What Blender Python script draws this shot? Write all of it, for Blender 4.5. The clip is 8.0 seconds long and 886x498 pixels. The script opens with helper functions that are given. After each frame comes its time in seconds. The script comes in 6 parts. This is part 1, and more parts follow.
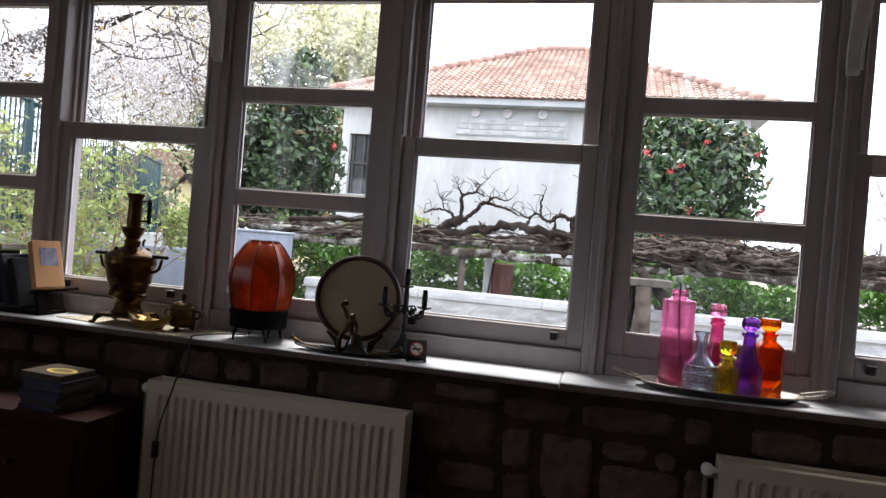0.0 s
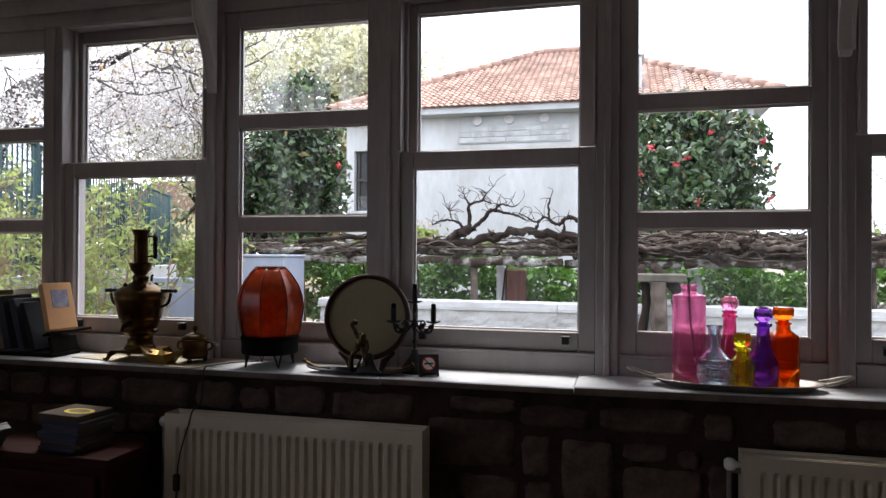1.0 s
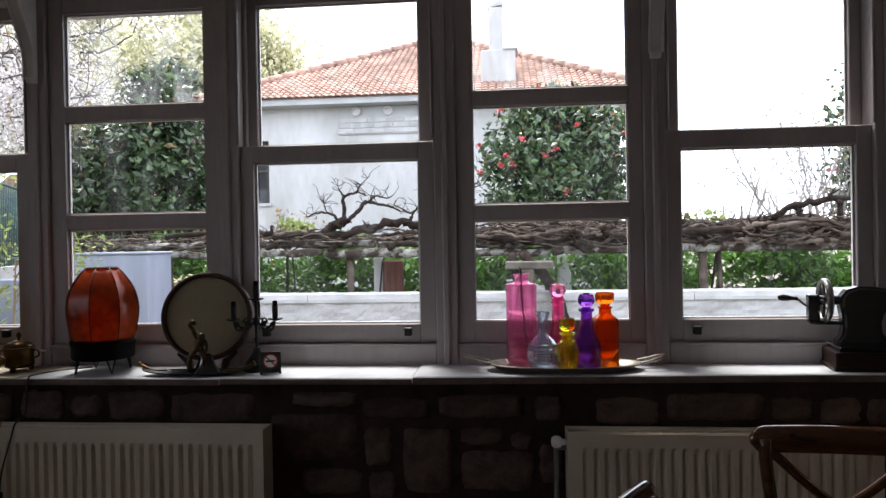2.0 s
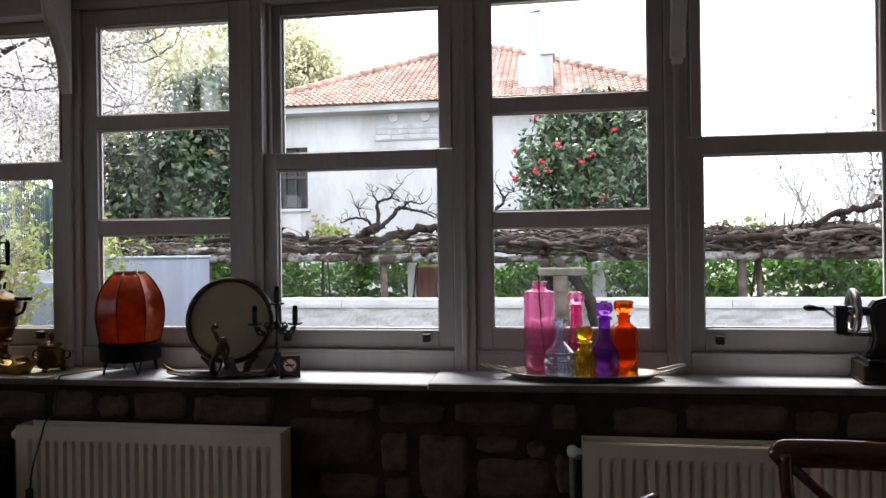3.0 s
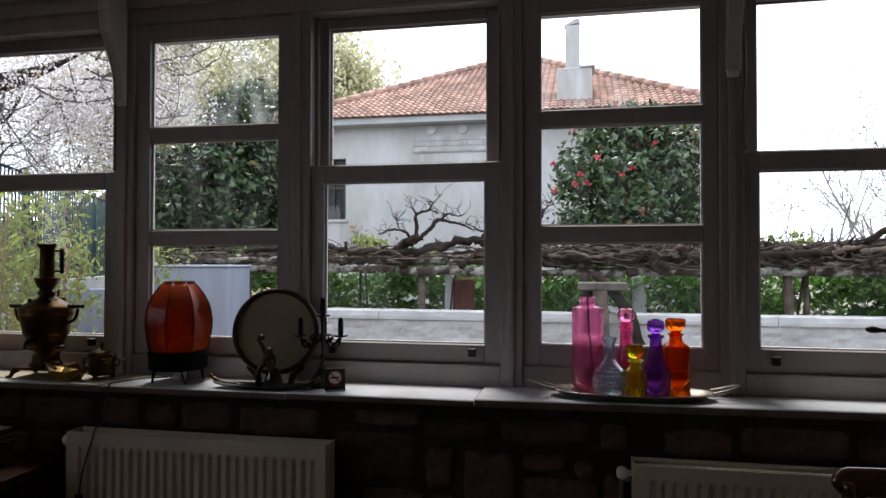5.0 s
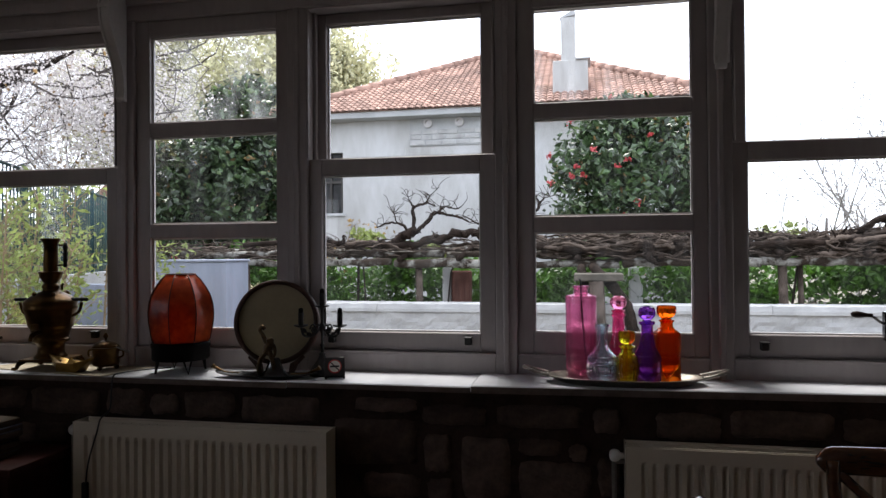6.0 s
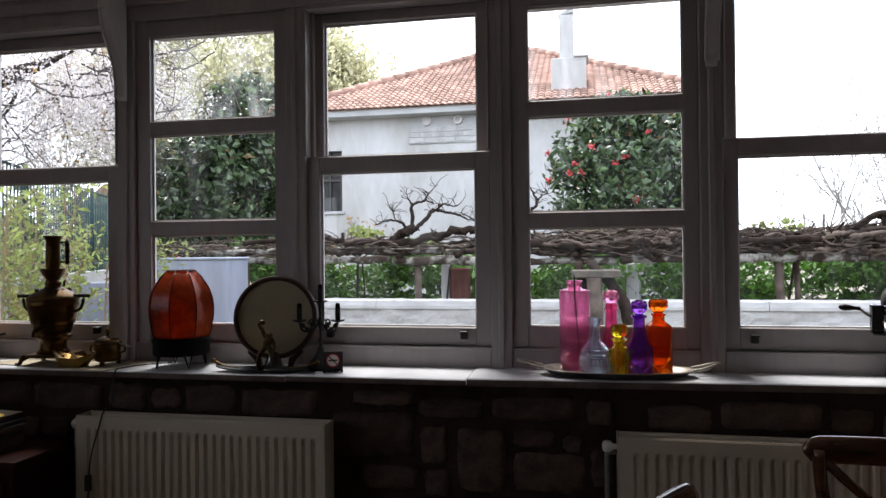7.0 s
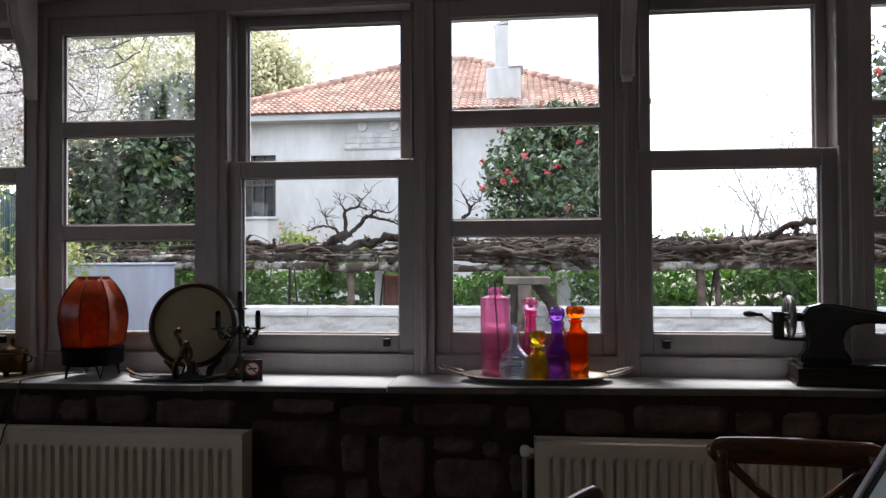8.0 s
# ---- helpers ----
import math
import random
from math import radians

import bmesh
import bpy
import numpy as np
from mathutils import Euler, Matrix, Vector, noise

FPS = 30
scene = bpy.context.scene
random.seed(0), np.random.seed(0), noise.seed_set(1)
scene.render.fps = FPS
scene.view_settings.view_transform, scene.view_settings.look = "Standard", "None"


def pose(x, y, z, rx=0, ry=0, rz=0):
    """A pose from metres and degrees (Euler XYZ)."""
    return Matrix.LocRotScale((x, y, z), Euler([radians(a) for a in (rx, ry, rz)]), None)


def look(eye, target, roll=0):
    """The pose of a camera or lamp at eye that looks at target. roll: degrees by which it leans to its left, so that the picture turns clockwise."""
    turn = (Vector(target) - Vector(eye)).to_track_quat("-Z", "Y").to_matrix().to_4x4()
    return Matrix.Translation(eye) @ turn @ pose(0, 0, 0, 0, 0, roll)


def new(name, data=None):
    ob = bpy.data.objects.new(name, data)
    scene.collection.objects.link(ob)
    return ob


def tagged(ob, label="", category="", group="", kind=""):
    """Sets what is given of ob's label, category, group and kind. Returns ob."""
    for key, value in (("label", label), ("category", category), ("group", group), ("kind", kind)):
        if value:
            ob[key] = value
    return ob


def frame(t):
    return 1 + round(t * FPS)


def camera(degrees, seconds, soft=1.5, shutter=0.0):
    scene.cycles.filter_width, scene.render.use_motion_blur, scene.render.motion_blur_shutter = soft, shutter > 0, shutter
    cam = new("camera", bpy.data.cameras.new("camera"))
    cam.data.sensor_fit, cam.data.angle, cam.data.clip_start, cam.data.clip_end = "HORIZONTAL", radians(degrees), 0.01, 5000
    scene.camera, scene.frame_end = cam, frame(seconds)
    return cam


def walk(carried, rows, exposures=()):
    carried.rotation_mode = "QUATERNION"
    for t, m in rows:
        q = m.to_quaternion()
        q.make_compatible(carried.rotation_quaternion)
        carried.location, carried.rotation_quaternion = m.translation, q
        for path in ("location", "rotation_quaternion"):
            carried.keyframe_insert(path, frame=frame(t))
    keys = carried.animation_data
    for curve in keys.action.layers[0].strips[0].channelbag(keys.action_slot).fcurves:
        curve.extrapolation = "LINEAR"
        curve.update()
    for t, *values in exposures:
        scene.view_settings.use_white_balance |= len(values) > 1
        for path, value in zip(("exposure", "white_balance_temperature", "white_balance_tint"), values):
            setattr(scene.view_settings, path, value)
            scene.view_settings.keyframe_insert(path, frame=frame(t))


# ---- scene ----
cam = camera(65.0, 8.0, soft=1.4)
EXPOSURES = [(0.0, 1.0), (0.5, 0.90), (1.0, 0.81), (1.7, 0.79), (2.8, 1.02), (3.1, 0.93), (3.5, 0.60), (4.0, 0.34), (4.5, 0.26), (5.2, 0.16), (6.3, 0.48), (7.0, 0.64), (7.5, 0.68), (8.0, 0.66)]
PATH = [
    (0, (-0.080, -2.565, 1.342), (-0.540, -0.619, 1.328), 4.71),
    (0.5, (-0.100, -2.565, 1.350), (-0.641, -0.640, 1.391), 3.20),
    (1, (-0.050, -2.555, 1.352), (-0.548, -0.618, 1.366), 0.36),
    (1.5, (0.095, -2.535, 1.354), (-0.045, -0.540, 1.362), -1.81),
    (1.7, (0.110, -2.550, 1.360), (-0.034, -0.555, 1.357), -1.43),
    (2.8, (0.185, -2.545, 1.368), (-0.123, -0.569, 1.344), -0.74),
    (3, (0.200, -2.545, 1.368), (-0.098, -0.567, 1.370), -0.65),
    (3.5, (0.208, -2.538, 1.367), (-0.087, -0.560, 1.408), -0.30),
    (4, (0.204, -2.531, 1.368), (-0.130, -0.559, 1.411), -0.17),
    (4.5, (0.182, -2.534, 1.375), (-0.185, -0.568, 1.414), -0.08),
    (5, (0.153, -2.533, 1.376), (-0.242, -0.573, 1.412), 0.10),
    (6.5, (0.180, -2.616, 1.359), (-0.206, -0.654, 1.370), -0.54),
    (7, (0.191, -2.625, 1.357), (-0.197, -0.663, 1.368), -0.57),
    (7.5, (0.218, -2.622, 1.360), (-0.114, -0.650, 1.376), -0.36),
    (8, (0.247, -2.626, 1.360), (0.036, -0.638, 1.388), -0.28),
]
walk(cam, [(t, look(eye, target, roll)) for t, eye, target, roll in PATH], EXPOSURES)

# ---- light ----
world = bpy.data.worlds.new("overcast_sky")
scene.world = world
world.use_nodes = True
wn, wl = world.node_tree.nodes, world.node_tree.links
wn.clear()
w_out, w_bg = wn.new("ShaderNodeOutputWorld"), wn.new("ShaderNodeBackground")
w_sky, w_mix = wn.new("ShaderNodeTexSky"), wn.new("ShaderNodeMix")
w_sky.sky_type, w_sky.sun_disc = "NISHITA", False
w_sky.sun_elevation, w_sky.sun_rotation = radians(64), radians(-24)
w_scale = wn.new("ShaderNodeVectorMath")
w_scale.operation = "SCALE"
w_scale.inputs["Scale"].default_value = 0.1
w_mix.data_type = "RGBA"
w_mix.inputs["Factor"].default_value = 0.86
w_mix.inputs["B"].default_value = (0.91, 0.965, 1.09, 1)
wl.new(w_sky.outputs["Color"], w_scale.inputs[0])
wl.new(w_scale.outputs["Vector"], w_mix.inputs["A"])
wl.new(w_mix.outputs["Result"], w_bg.inputs["Color"])
wl.new(w_bg.outputs["Background"], w_out.inputs["Surface"])
w_bg.inputs["Strength"].default_value = SKY = 2.5
sun_lamp = new("sun", bpy.data.lights.new("sun", "SUN"))
sun_lamp.data.energy, sun_lamp.data.angle, sun_lamp.data.color = 5.0, radians(25), (1.0, 0.96, 0.9)
sun_lamp.matrix_world = look((-3.5, 8, 18), (0, 0, 1))

# ---- materials ----


def material(name, base, rough=0.6, metal=0.0, vary=0.15, scale=8.0, fine=60.0, bump=0.15, dark=None, island=0.0, each=0.0, stretch=(1, 1, 1), coat=0.0, through_light=0.0, spec=0.5, edge=(0.45, 0.95)):
    """Principled surface with colour variation at two scales, fine relief and, where wanted, a shift of tone from piece to piece."""
    m = bpy.data.materials.new(name)
    m.use_nodes = True
    nodes, links = m.node_tree.nodes, m.node_tree.links
    shader = nodes["Principled BSDF"]
    shader.inputs["Roughness"].default_value = rough
    shader.inputs["Metallic"].default_value = metal
    shader.inputs["Specular IOR Level"].default_value = spec
    shader.inputs["Coat Weight"].default_value = coat
    at = nodes.new("ShaderNodeTexCoord")
    mapping = nodes.new("ShaderNodeMapping")
    mapping.inputs["Scale"].default_value = stretch
    links.new(at.outputs["Object"], mapping.inputs["Vector"])
    big, small = nodes.new("ShaderNodeTexNoise"), nodes.new("ShaderNodeTexNoise")
    big.inputs["Scale"].default_value, big.inputs["Detail"].default_value = scale, 5
    small.inputs["Scale"].default_value, small.inputs["Detail"].default_value = fine, 4
    links.new(mapping.outputs["Vector"], big.inputs["Vector"])
    links.new(mapping.outputs["Vector"], small.inputs["Vector"])
    both = nodes.new("ShaderNodeMath")
    both.operation = "MULTIPLY_ADD"
    both.inputs[1].default_value = 0.4
    links.new(small.outputs["Fac"], both.inputs[0])
    links.new(big.outputs["Fac"], both.inputs[2])
    ramp = nodes.new("ShaderNodeMapRange")
    ramp.inputs["From Min"].default_value, ramp.inputs["From Max"].default_value = edge
    links.new(both.outputs["Value"], ramp.inputs["Value"])
    mix = nodes.new("ShaderNodeMix")
    mix.data_type = "RGBA"
    low = dark or tuple(c * (1 - 2 * vary) for c in base)
    mix.inputs["A"].default_value, mix.inputs["B"].default_value = (*low, 1), (*base, 1)
    links.new(ramp.outputs["Result"], mix.inputs["Factor"])
    colour = mix.outputs["Result"]
    if island or each:
        hue = nodes.new("ShaderNodeHueSaturation")
        source = nodes.new("ShaderNodeNewGeometry").outputs["Random Per Island"] if island else nodes.new("ShaderNodeObjectInfo").outputs["Random"]
        spread = nodes.new("ShaderNodeMapRange")
        spread.inputs["To Min"].default_value, spread.inputs["To Max"].default_value = 1 - (island or each), 1 + (island or each)
        links.new(source, spread.inputs["Value"])
        links.new(spread.outputs["Result"], hue.inputs["Value"])
        links.new(colour, hue.inputs["Color"])
        colour = hue.outputs["Color"]
    links.new(colour, shader.inputs["Base Color"])
    wear = nodes.new("ShaderNodeMapRange")
    wear.inputs["To Min"].default_value, wear.inputs["To Max"].default_value = max(rough - 0.08, 0.02), min(rough + 0.12, 1)
    links.new(big.outputs["Fac"], wear.inputs["Value"])
    links.new(wear.outputs["Result"], shader.inputs["Roughness"])
    if bump:
        relief = nodes.new("ShaderNodeBump")
        relief.inputs["Strength"].default_value, relief.inputs["Distance"].default_value = bump, 0.01
        links.new(both.outputs["Value"], relief.inputs["Height"])
        links.new(relief.outputs["Normal"], shader.inputs["Normal"])
    if through_light:
        thin = nodes.new("ShaderNodeBsdfTranslucent")
        links.new(colour, thin.inputs["Color"])
        blend = nodes.new("ShaderNodeMixShader")
        blend.inputs["Fac"].default_value = through_light
        links.new(shader.outputs["BSDF"], blend.inputs[1])
        links.new(thin.outputs["BSDF"], blend.inputs[2])
        links.new(blend.outputs["Shader"], nodes["Material Output"].inputs["Surface"])
    return m


def coloured_glass(name, tint, bump=0.0, scale=60, clear=0.62):
    """Thin coloured glass: part of the light goes straight through the wall, part is bent and mirrored by it."""
    m = bpy.data.materials.new(name)
    m.use_nodes = True
    nodes, links = m.node_tree.nodes, m.node_tree.links
    s = nodes["Principled BSDF"]
    s.inputs["Base Color"].default_value = (*tint, 1)
    s.inputs["Transmission Weight"].default_value = 1
    s.inputs["Roughness"].default_value = 0.02
    s.inputs["IOR"].default_value = 1.45
    grain, relief = nodes.new("ShaderNodeTexVoronoi"), nodes.new("ShaderNodeBump")
    grain.inputs["Scale"].default_value = scale
    relief.inputs["Strength"].default_value, relief.inputs["Distance"].default_value = bump, 0.01
    at = nodes.new("ShaderNodeTexCoord")
    links.new(at.outputs["Object"], grain.inputs["Vector"])
    links.new(grain.outputs["Distance"], relief.inputs["Height"])
    links.new(relief.outputs["Normal"], s.inputs["Normal"])
    straight, blend = nodes.new("ShaderNodeBsdfTransparent"), nodes.new("ShaderNodeMixShader")
    straight.inputs["Color"].default_value = (*tint, 1)
    blend.inputs["Fac"].default_value = clear
    links.new(s.outputs["BSDF"], blend.inputs[1])
    links.new(straight.outputs["BSDF"], blend.inputs[2])
    glow, both = nodes.new("ShaderNodeBsdfTranslucent"), nodes.new("ShaderNodeMixShader")
    glow.inputs["Color"].default_value = (*tint, 1)
    both.inputs["Fac"].default_value = 0.014
    links.new(blend.outputs["Shader"], both.inputs[1])
    links.new(glow.outputs["BSDF"], both.inputs[2])
    links.new(both.outputs["Shader"], nodes["Material Output"].inputs["Surface"])
    return m


def pane_glass(name, dirt):
    """Clear window glass: it lets light straight through, reflects by Fresnel, and carries a film of dust in streaks."""
    m = bpy.data.materials.new(name)
    m.use_nodes = True
    nodes, links = m.node_tree.nodes, m.node_tree.links
    nodes.remove(nodes["Principled BSDF"])
    clear, gloss, dust = nodes.new("ShaderNodeBsdfTransparent"), nodes.new("ShaderNodeBsdfGlossy"), nodes.new("ShaderNodeBsdfTranslucent")
    gloss.inputs["Roughness"].default_value = 0.02
    dust.inputs["Color"].default_value = (0.85, 0.87, 0.9, 1)
    fresnel, first, second = nodes.new("ShaderNodeFresnel"), nodes.new("ShaderNodeMixShader"), nodes.new("ShaderNodeMixShader")
    fresnel.inputs["IOR"].default_value = 1.3
    at, stretch, grain, amount = nodes.new("ShaderNodeTexCoord"), nodes.new("ShaderNodeMapping"), nodes.new("ShaderNodeTexNoise"), nodes.new("ShaderNodeMapRange")
    stretch.inputs["Scale"].default_value = (9, 9, 2.2)
    grain.inputs["Scale"].default_value, grain.inputs["Detail"].default_value = 1.0, 6
    amount.inputs["From Min"].default_value, amount.inputs["From Max"].default_value = 0.45, 0.85
    amount.inputs["To Max"].default_value = dirt
    links.new(at.outputs["Object"], stretch.inputs["Vector"])
    links.new(stretch.outputs["Vector"], grain.inputs["Vector"])
    links.new(grain.outputs["Fac"], amount.inputs["Value"])
    links.new(fresnel.outputs["Fac"], first.inputs["Fac"])
    links.new(clear.outputs["BSDF"], first.inputs[1])
    links.new(gloss.outputs["BSDF"], first.inputs[2])
    links.new(amount.outputs["Result"], second.inputs["Fac"])
    links.new(first.outputs["Shader"], second.inputs[1])
    links.new(dust.outputs["BSDF"], second.inputs[2])
    links.new(second.outputs["Shader"], nodes["Material Output"].inputs["Surface"])
    return m


def glowing(name, colour, strength):
    m = bpy.data.materials.new(name)
    m.use_nodes = True
    s = m.node_tree.nodes["Principled BSDF"]
    s.inputs["Emission Color"].default_value = (*colour, 1)
    s.inputs["Emission Strength"].default_value = strength
    return m


PAINT = material("window_paint", (0.375, 0.335, 0.335), 0.45, vary=0.14, scale=3, fine=45, bump=0.16, stretch=(1, 1, 0.25))
TRIM_PAINT = material("bracket_paint", (0.60, 0.58, 0.58), 0.45, vary=0.1, scale=6, bump=0.1)
MARBLE = material("sill_marble", (0.60, 0.615, 0.66), 0.34, vary=0.1, scale=5, fine=25, bump=0.03)
STONE = material("wall_stone", (0.125, 0.088, 0.073), 0.97, vary=0.32, scale=14, fine=70, bump=0.9, each=0.25, spec=0.08)
# brown stain plus the shade on the room side of the sill, in one dark colour
SHADED_SILL_EDGE = material("stained_shaded_marble_edge", (0.17, 0.13, 0.115), 0.8, vary=0.25, scale=14, fine=60, bump=0.3, spec=0.15)
MORTAR = material("mortar", (0.055, 0.036, 0.029), 0.97, vary=0.3, scale=16, fine=90, bump=0.8, spec=0.08)
PLASTER = material("room_plaster", (0.62, 0.56, 0.49), 0.9, vary=0.06, scale=2, fine=40, bump=0.1)
CEILING = material("ceiling_paint", (0.82, 0.80, 0.79), 0.85, vary=0.05, scale=2, fine=30, bump=0.08)
FLOOR_WOOD = material("floor_wood", (0.085, 0.050, 0.030), 0.5, vary=0.2, scale=3, fine=30, bump=0.1, stretch=(0.3, 3, 3))
ENAMEL = material("radiator_enamel", (0.58, 0.512, 0.415), 0.35, vary=0.05, scale=5, bump=0.03)
# near-black colour stands in for the shade between the radiator panels
GAP_SHADE = material("radiator_gap_shade", (0.03, 0.028, 0.026), 0.8, vary=0.1)
KNOB_WHITE = material("valve_plastic", (0.78, 0.76, 0.74), 0.4, vary=0.03, bump=0.02)
IRON = material("black_iron", (0.018, 0.017, 0.017), 0.5, metal=0.3, vary=0.2, scale=30, bump=0.2)
JAPAN = material("black_enamel", (0.010, 0.010, 0.011), 0.16, vary=0.1, scale=20, bump=0.02, coat=0.4)
STEEL = material("worn_nickel", (0.30, 0.29, 0.28), 0.3, metal=1, vary=0.2, scale=25, bump=0.05)
BRASS = material("tarnished_brass", (0.125, 0.070, 0.026), 0.3, metal=1, vary=0.3, scale=14, fine=50, bump=0.1)
BRASS_BRIGHT = material("polished_brass", (0.40, 0.245, 0.07), 0.4, metal=0.85, vary=0.2, scale=20, bump=0.06)
TRAY_METAL = material("pewter_tray", (0.40, 0.36, 0.32), 0.33, metal=1, vary=0.2, scale=40, fine=120, bump=0.15)
HIDE = material("lamp_leather", (0.80, 0.15, 0.032), 0.3, vary=0.3, scale=6, fine=40, bump=0.25, dark=(0.30, 0.034, 0.010), through_light=0.58, edge=(0.5, 0.92))
SEAM = material("lamp_seam", (0.10, 0.022, 0.012), 0.6, vary=0.2, scale=30)
LAMP_BASE = material("lamp_base_leather", (0.006, 0.005, 0.005), 0.7, vary=0.2, scale=20, bump=0.2, spec=0.06)
RACK_WOOD = material("rack_wood", (0.012, 0.009, 0.008), 0.85, vary=0.25, scale=15, bump=0.1, spec=0.1)
DRUM_SKIN = material("drum_skin", (0.38, 0.32, 0.20), 0.6, vary=0.1, scale=7, fine=60, bump=0.06, through_light=0.12)
DRUM_RIM = material("drum_rim_wood", (0.065, 0.028, 0.018), 0.5, vary=0.25, scale=15, bump=0.1, spec=0.3)
CHAIR_WOOD = material("chair_wood", (0.085, 0.030, 0.011), 0.16, vary=0.3, scale=5, fine=40, bump=0.05, stretch=(1, 1, 6), coat=0.6, spec=0.5)
CHEST_WOOD = material("chest_wood", (0.036, 0.007, 0.005), 0.6, vary=0.3, scale=4, fine=30, bump=0.08, stretch=(0.4, 3, 3), spec=0.12)
CASE_WOOD = material("sewing_case_wood", (0.026, 0.012, 0.008), 0.35, vary=0.3, scale=6, fine=40, bump=0.06, stretch=(0.3, 3, 3), spec=0.3)
BLACK_PLASTIC = material("black_plastic", (0.02, 0.02, 0.022), 0.45, vary=0.1, bump=0.02)
WHITE_PAPER = material("white_paper", (0.78, 0.76, 0.72), 0.7, vary=0.05, bump=0.02)
RED_INK = material("red_ink", (0.55, 0.05, 0.05), 0.6, vary=0.05, bump=0)
MAT_STRAW = material("woven_mat", (0.36, 0.31, 0.22), 0.7, vary=0.2, scale=40, fine=160, bump=0.5)
ORANGE_BOARD = material("orange_book_board", (0.86, 0.47, 0.22), 0.5, vary=0.06, scale=8, bump=0.03)
NAVY_BOARD = material("navy_book_board", (0.018, 0.020, 0.045), 0.5, vary=0.1, bump=0.03)
GREY_BOARD = material("grey_book_board", (0.020, 0.020, 0.023), 0.6, vary=0.1, bump=0.03, spec=0.2)
PHOTO_BLUE = material("cover_photo", (0.55, 0.52, 0.66), 0.4, vary=0.35, scale=25, fine=70, bump=0, dark=(0.15, 0.15, 0.28))
YELLOW_PRINT = material("yellow_print", (0.80, 0.58, 0.06), 0.5, vary=0.1, bump=0)
BLUE_PRINT = material("blue_print", (0.010, 0.018, 0.060), 0.5, vary=0.25, scale=12, bump=0.02)
PAGE_EDGE = material("yellowed_pages", (0.085, 0.060, 0.040), 0.9, vary=0.3, scale=30, fine=200, bump=0.3, stretch=(0.2, 0.2, 6))
BRONZE = material("dark_bronze", (0.13, 0.085, 0.045), 0.38, metal=0.9, vary=0.4, scale=40, fine=90, bump=0.15)
CARDBOARD = material("cardboard", (0.27, 0.20, 0.11), 0.85, vary=0.15, scale=12, bump=0.1)
RED_LED = glowing("red_switch_light", (1.0, 0.06, 0.03), 1.6)
PANE = pane_glass("pane_glass", 0.012)
PANE_DIRTY = pane_glass("dusty_pane_glass", 0.24)
SCREEN = material("dark_screen_glass", (0.012, 0.013, 0.016), 0.06, vary=0.05, bump=0.0)
PHOTO_PRINT = material("landscape_print", (0.62, 0.70, 0.76), 0.15, dark=(0.20, 0.26, 0.24), scale=9, fine=40, bump=0.0)
FRAME_GREY = material("grey_picture_frame", (0.46, 0.42, 0.45), 0.5, vary=0.08, scale=10, bump=0.08)
GLASS_PINK = coloured_glass("pink_glass", (0.98, 0.57, 0.76), clear=0.4)
GLASS_MAGENTA = coloured_glass("magenta_glass", (0.94, 0.33, 0.57), clear=0.3)
GLASS_BLUE = coloured_glass("pale_blue_glass", (0.74, 0.89, 0.98), bump=0.06, scale=140, clear=0.05)
GLASS_YELLOW = coloured_glass("yellow_glass", (0.90, 0.83, 0.08), bump=0.1, scale=110, clear=0.05)
GLASS_PURPLE = coloured_glass("purple_glass", (0.50, 0.21, 0.74), clear=0.2)
GLASS_ORANGE_SOLID = coloured_glass("solid_orange_glass", (0.99, 0.17, 0.006), bump=0.06, clear=0.2)
GLASS_PURPLE_SOLID = coloured_glass("solid_purple_glass", (0.30, 0.09, 0.58), clear=0.2)
GLASS_YELLOW_SOLID = coloured_glass("solid_yellow_glass", (0.86, 0.76, 0.03), bump=0.1, scale=110, clear=0.1)
GLASS_ORANGE = coloured_glass("orange_glass", (0.99, 0.29, 0.015), bump=0.06, clear=0.2)
# outdoors
GROUND = material("garden_ground", (0.17, 0.15, 0.11), 0.95, vary=0.25, scale=0.8, fine=12, bump=0.5)
WHITEWASH = material("whitewashed_wall", (0.43, 0.43, 0.43), 0.95, vary=0.16, scale=3.5, fine=22, bump=0.7, spec=0.15, stretch=(1, 1, 1.8))
PILLAR_PLASTER = material("pillar_plaster", (0.265, 0.29, 0.355), 0.9, vary=0.12, scale=2.5, fine=18, bump=0.3, stretch=(3, 3, 0.35), spec=0.2)
RENDER_WALL = material("house_plaster", (0.50, 0.505, 0.51), 0.95, dark=(0.36, 0.355, 0.345), scale=0.8, fine=8, bump=0.25, stretch=(1, 1, 0.35), spec=0.2, edge=(0.5, 0.85))
CONCRETE = material("eave_concrete", (0.45, 0.46, 0.47), 0.9, vary=0.15, scale=2, fine=18, bump=0.3)
HOUSE_STONE = material("house_block", (0.50, 0.50, 0.495), 0.95, vary=0.2, scale=5, fine=25, bump=0.6, each=0.1)
TILE = material("roof_tile", (0.40, 0.255, 0.205), 0.95, vary=0.28, scale=1.2, fine=14, bump=0.3, island=0.26, spec=0.2)
DARK_WINDOW = material("far_window_glass", (0.03, 0.032, 0.034), 0.25, vary=0.3, scale=3, bump=0, spec=0.25)
WEATHERED = material("weathered_shutter", (0.075, 0.07, 0.065), 0.85, vary=0.2, scale=6, bump=0.2, stretch=(4, 4, 0.5), spec=0.2)
BARK = material("vine_bark", (0.036, 0.026, 0.021), 0.95, dark=(0.008, 0.006, 0.005), scale=12, fine=60, bump=1.0, spec=0.05)
CANE = material("vine_cane_bark", (0.120, 0.094, 0.078), 0.95, dark=(0.022, 0.016, 0.012), scale=9, fine=50, bump=0.9, spec=0.1, island=0.5)
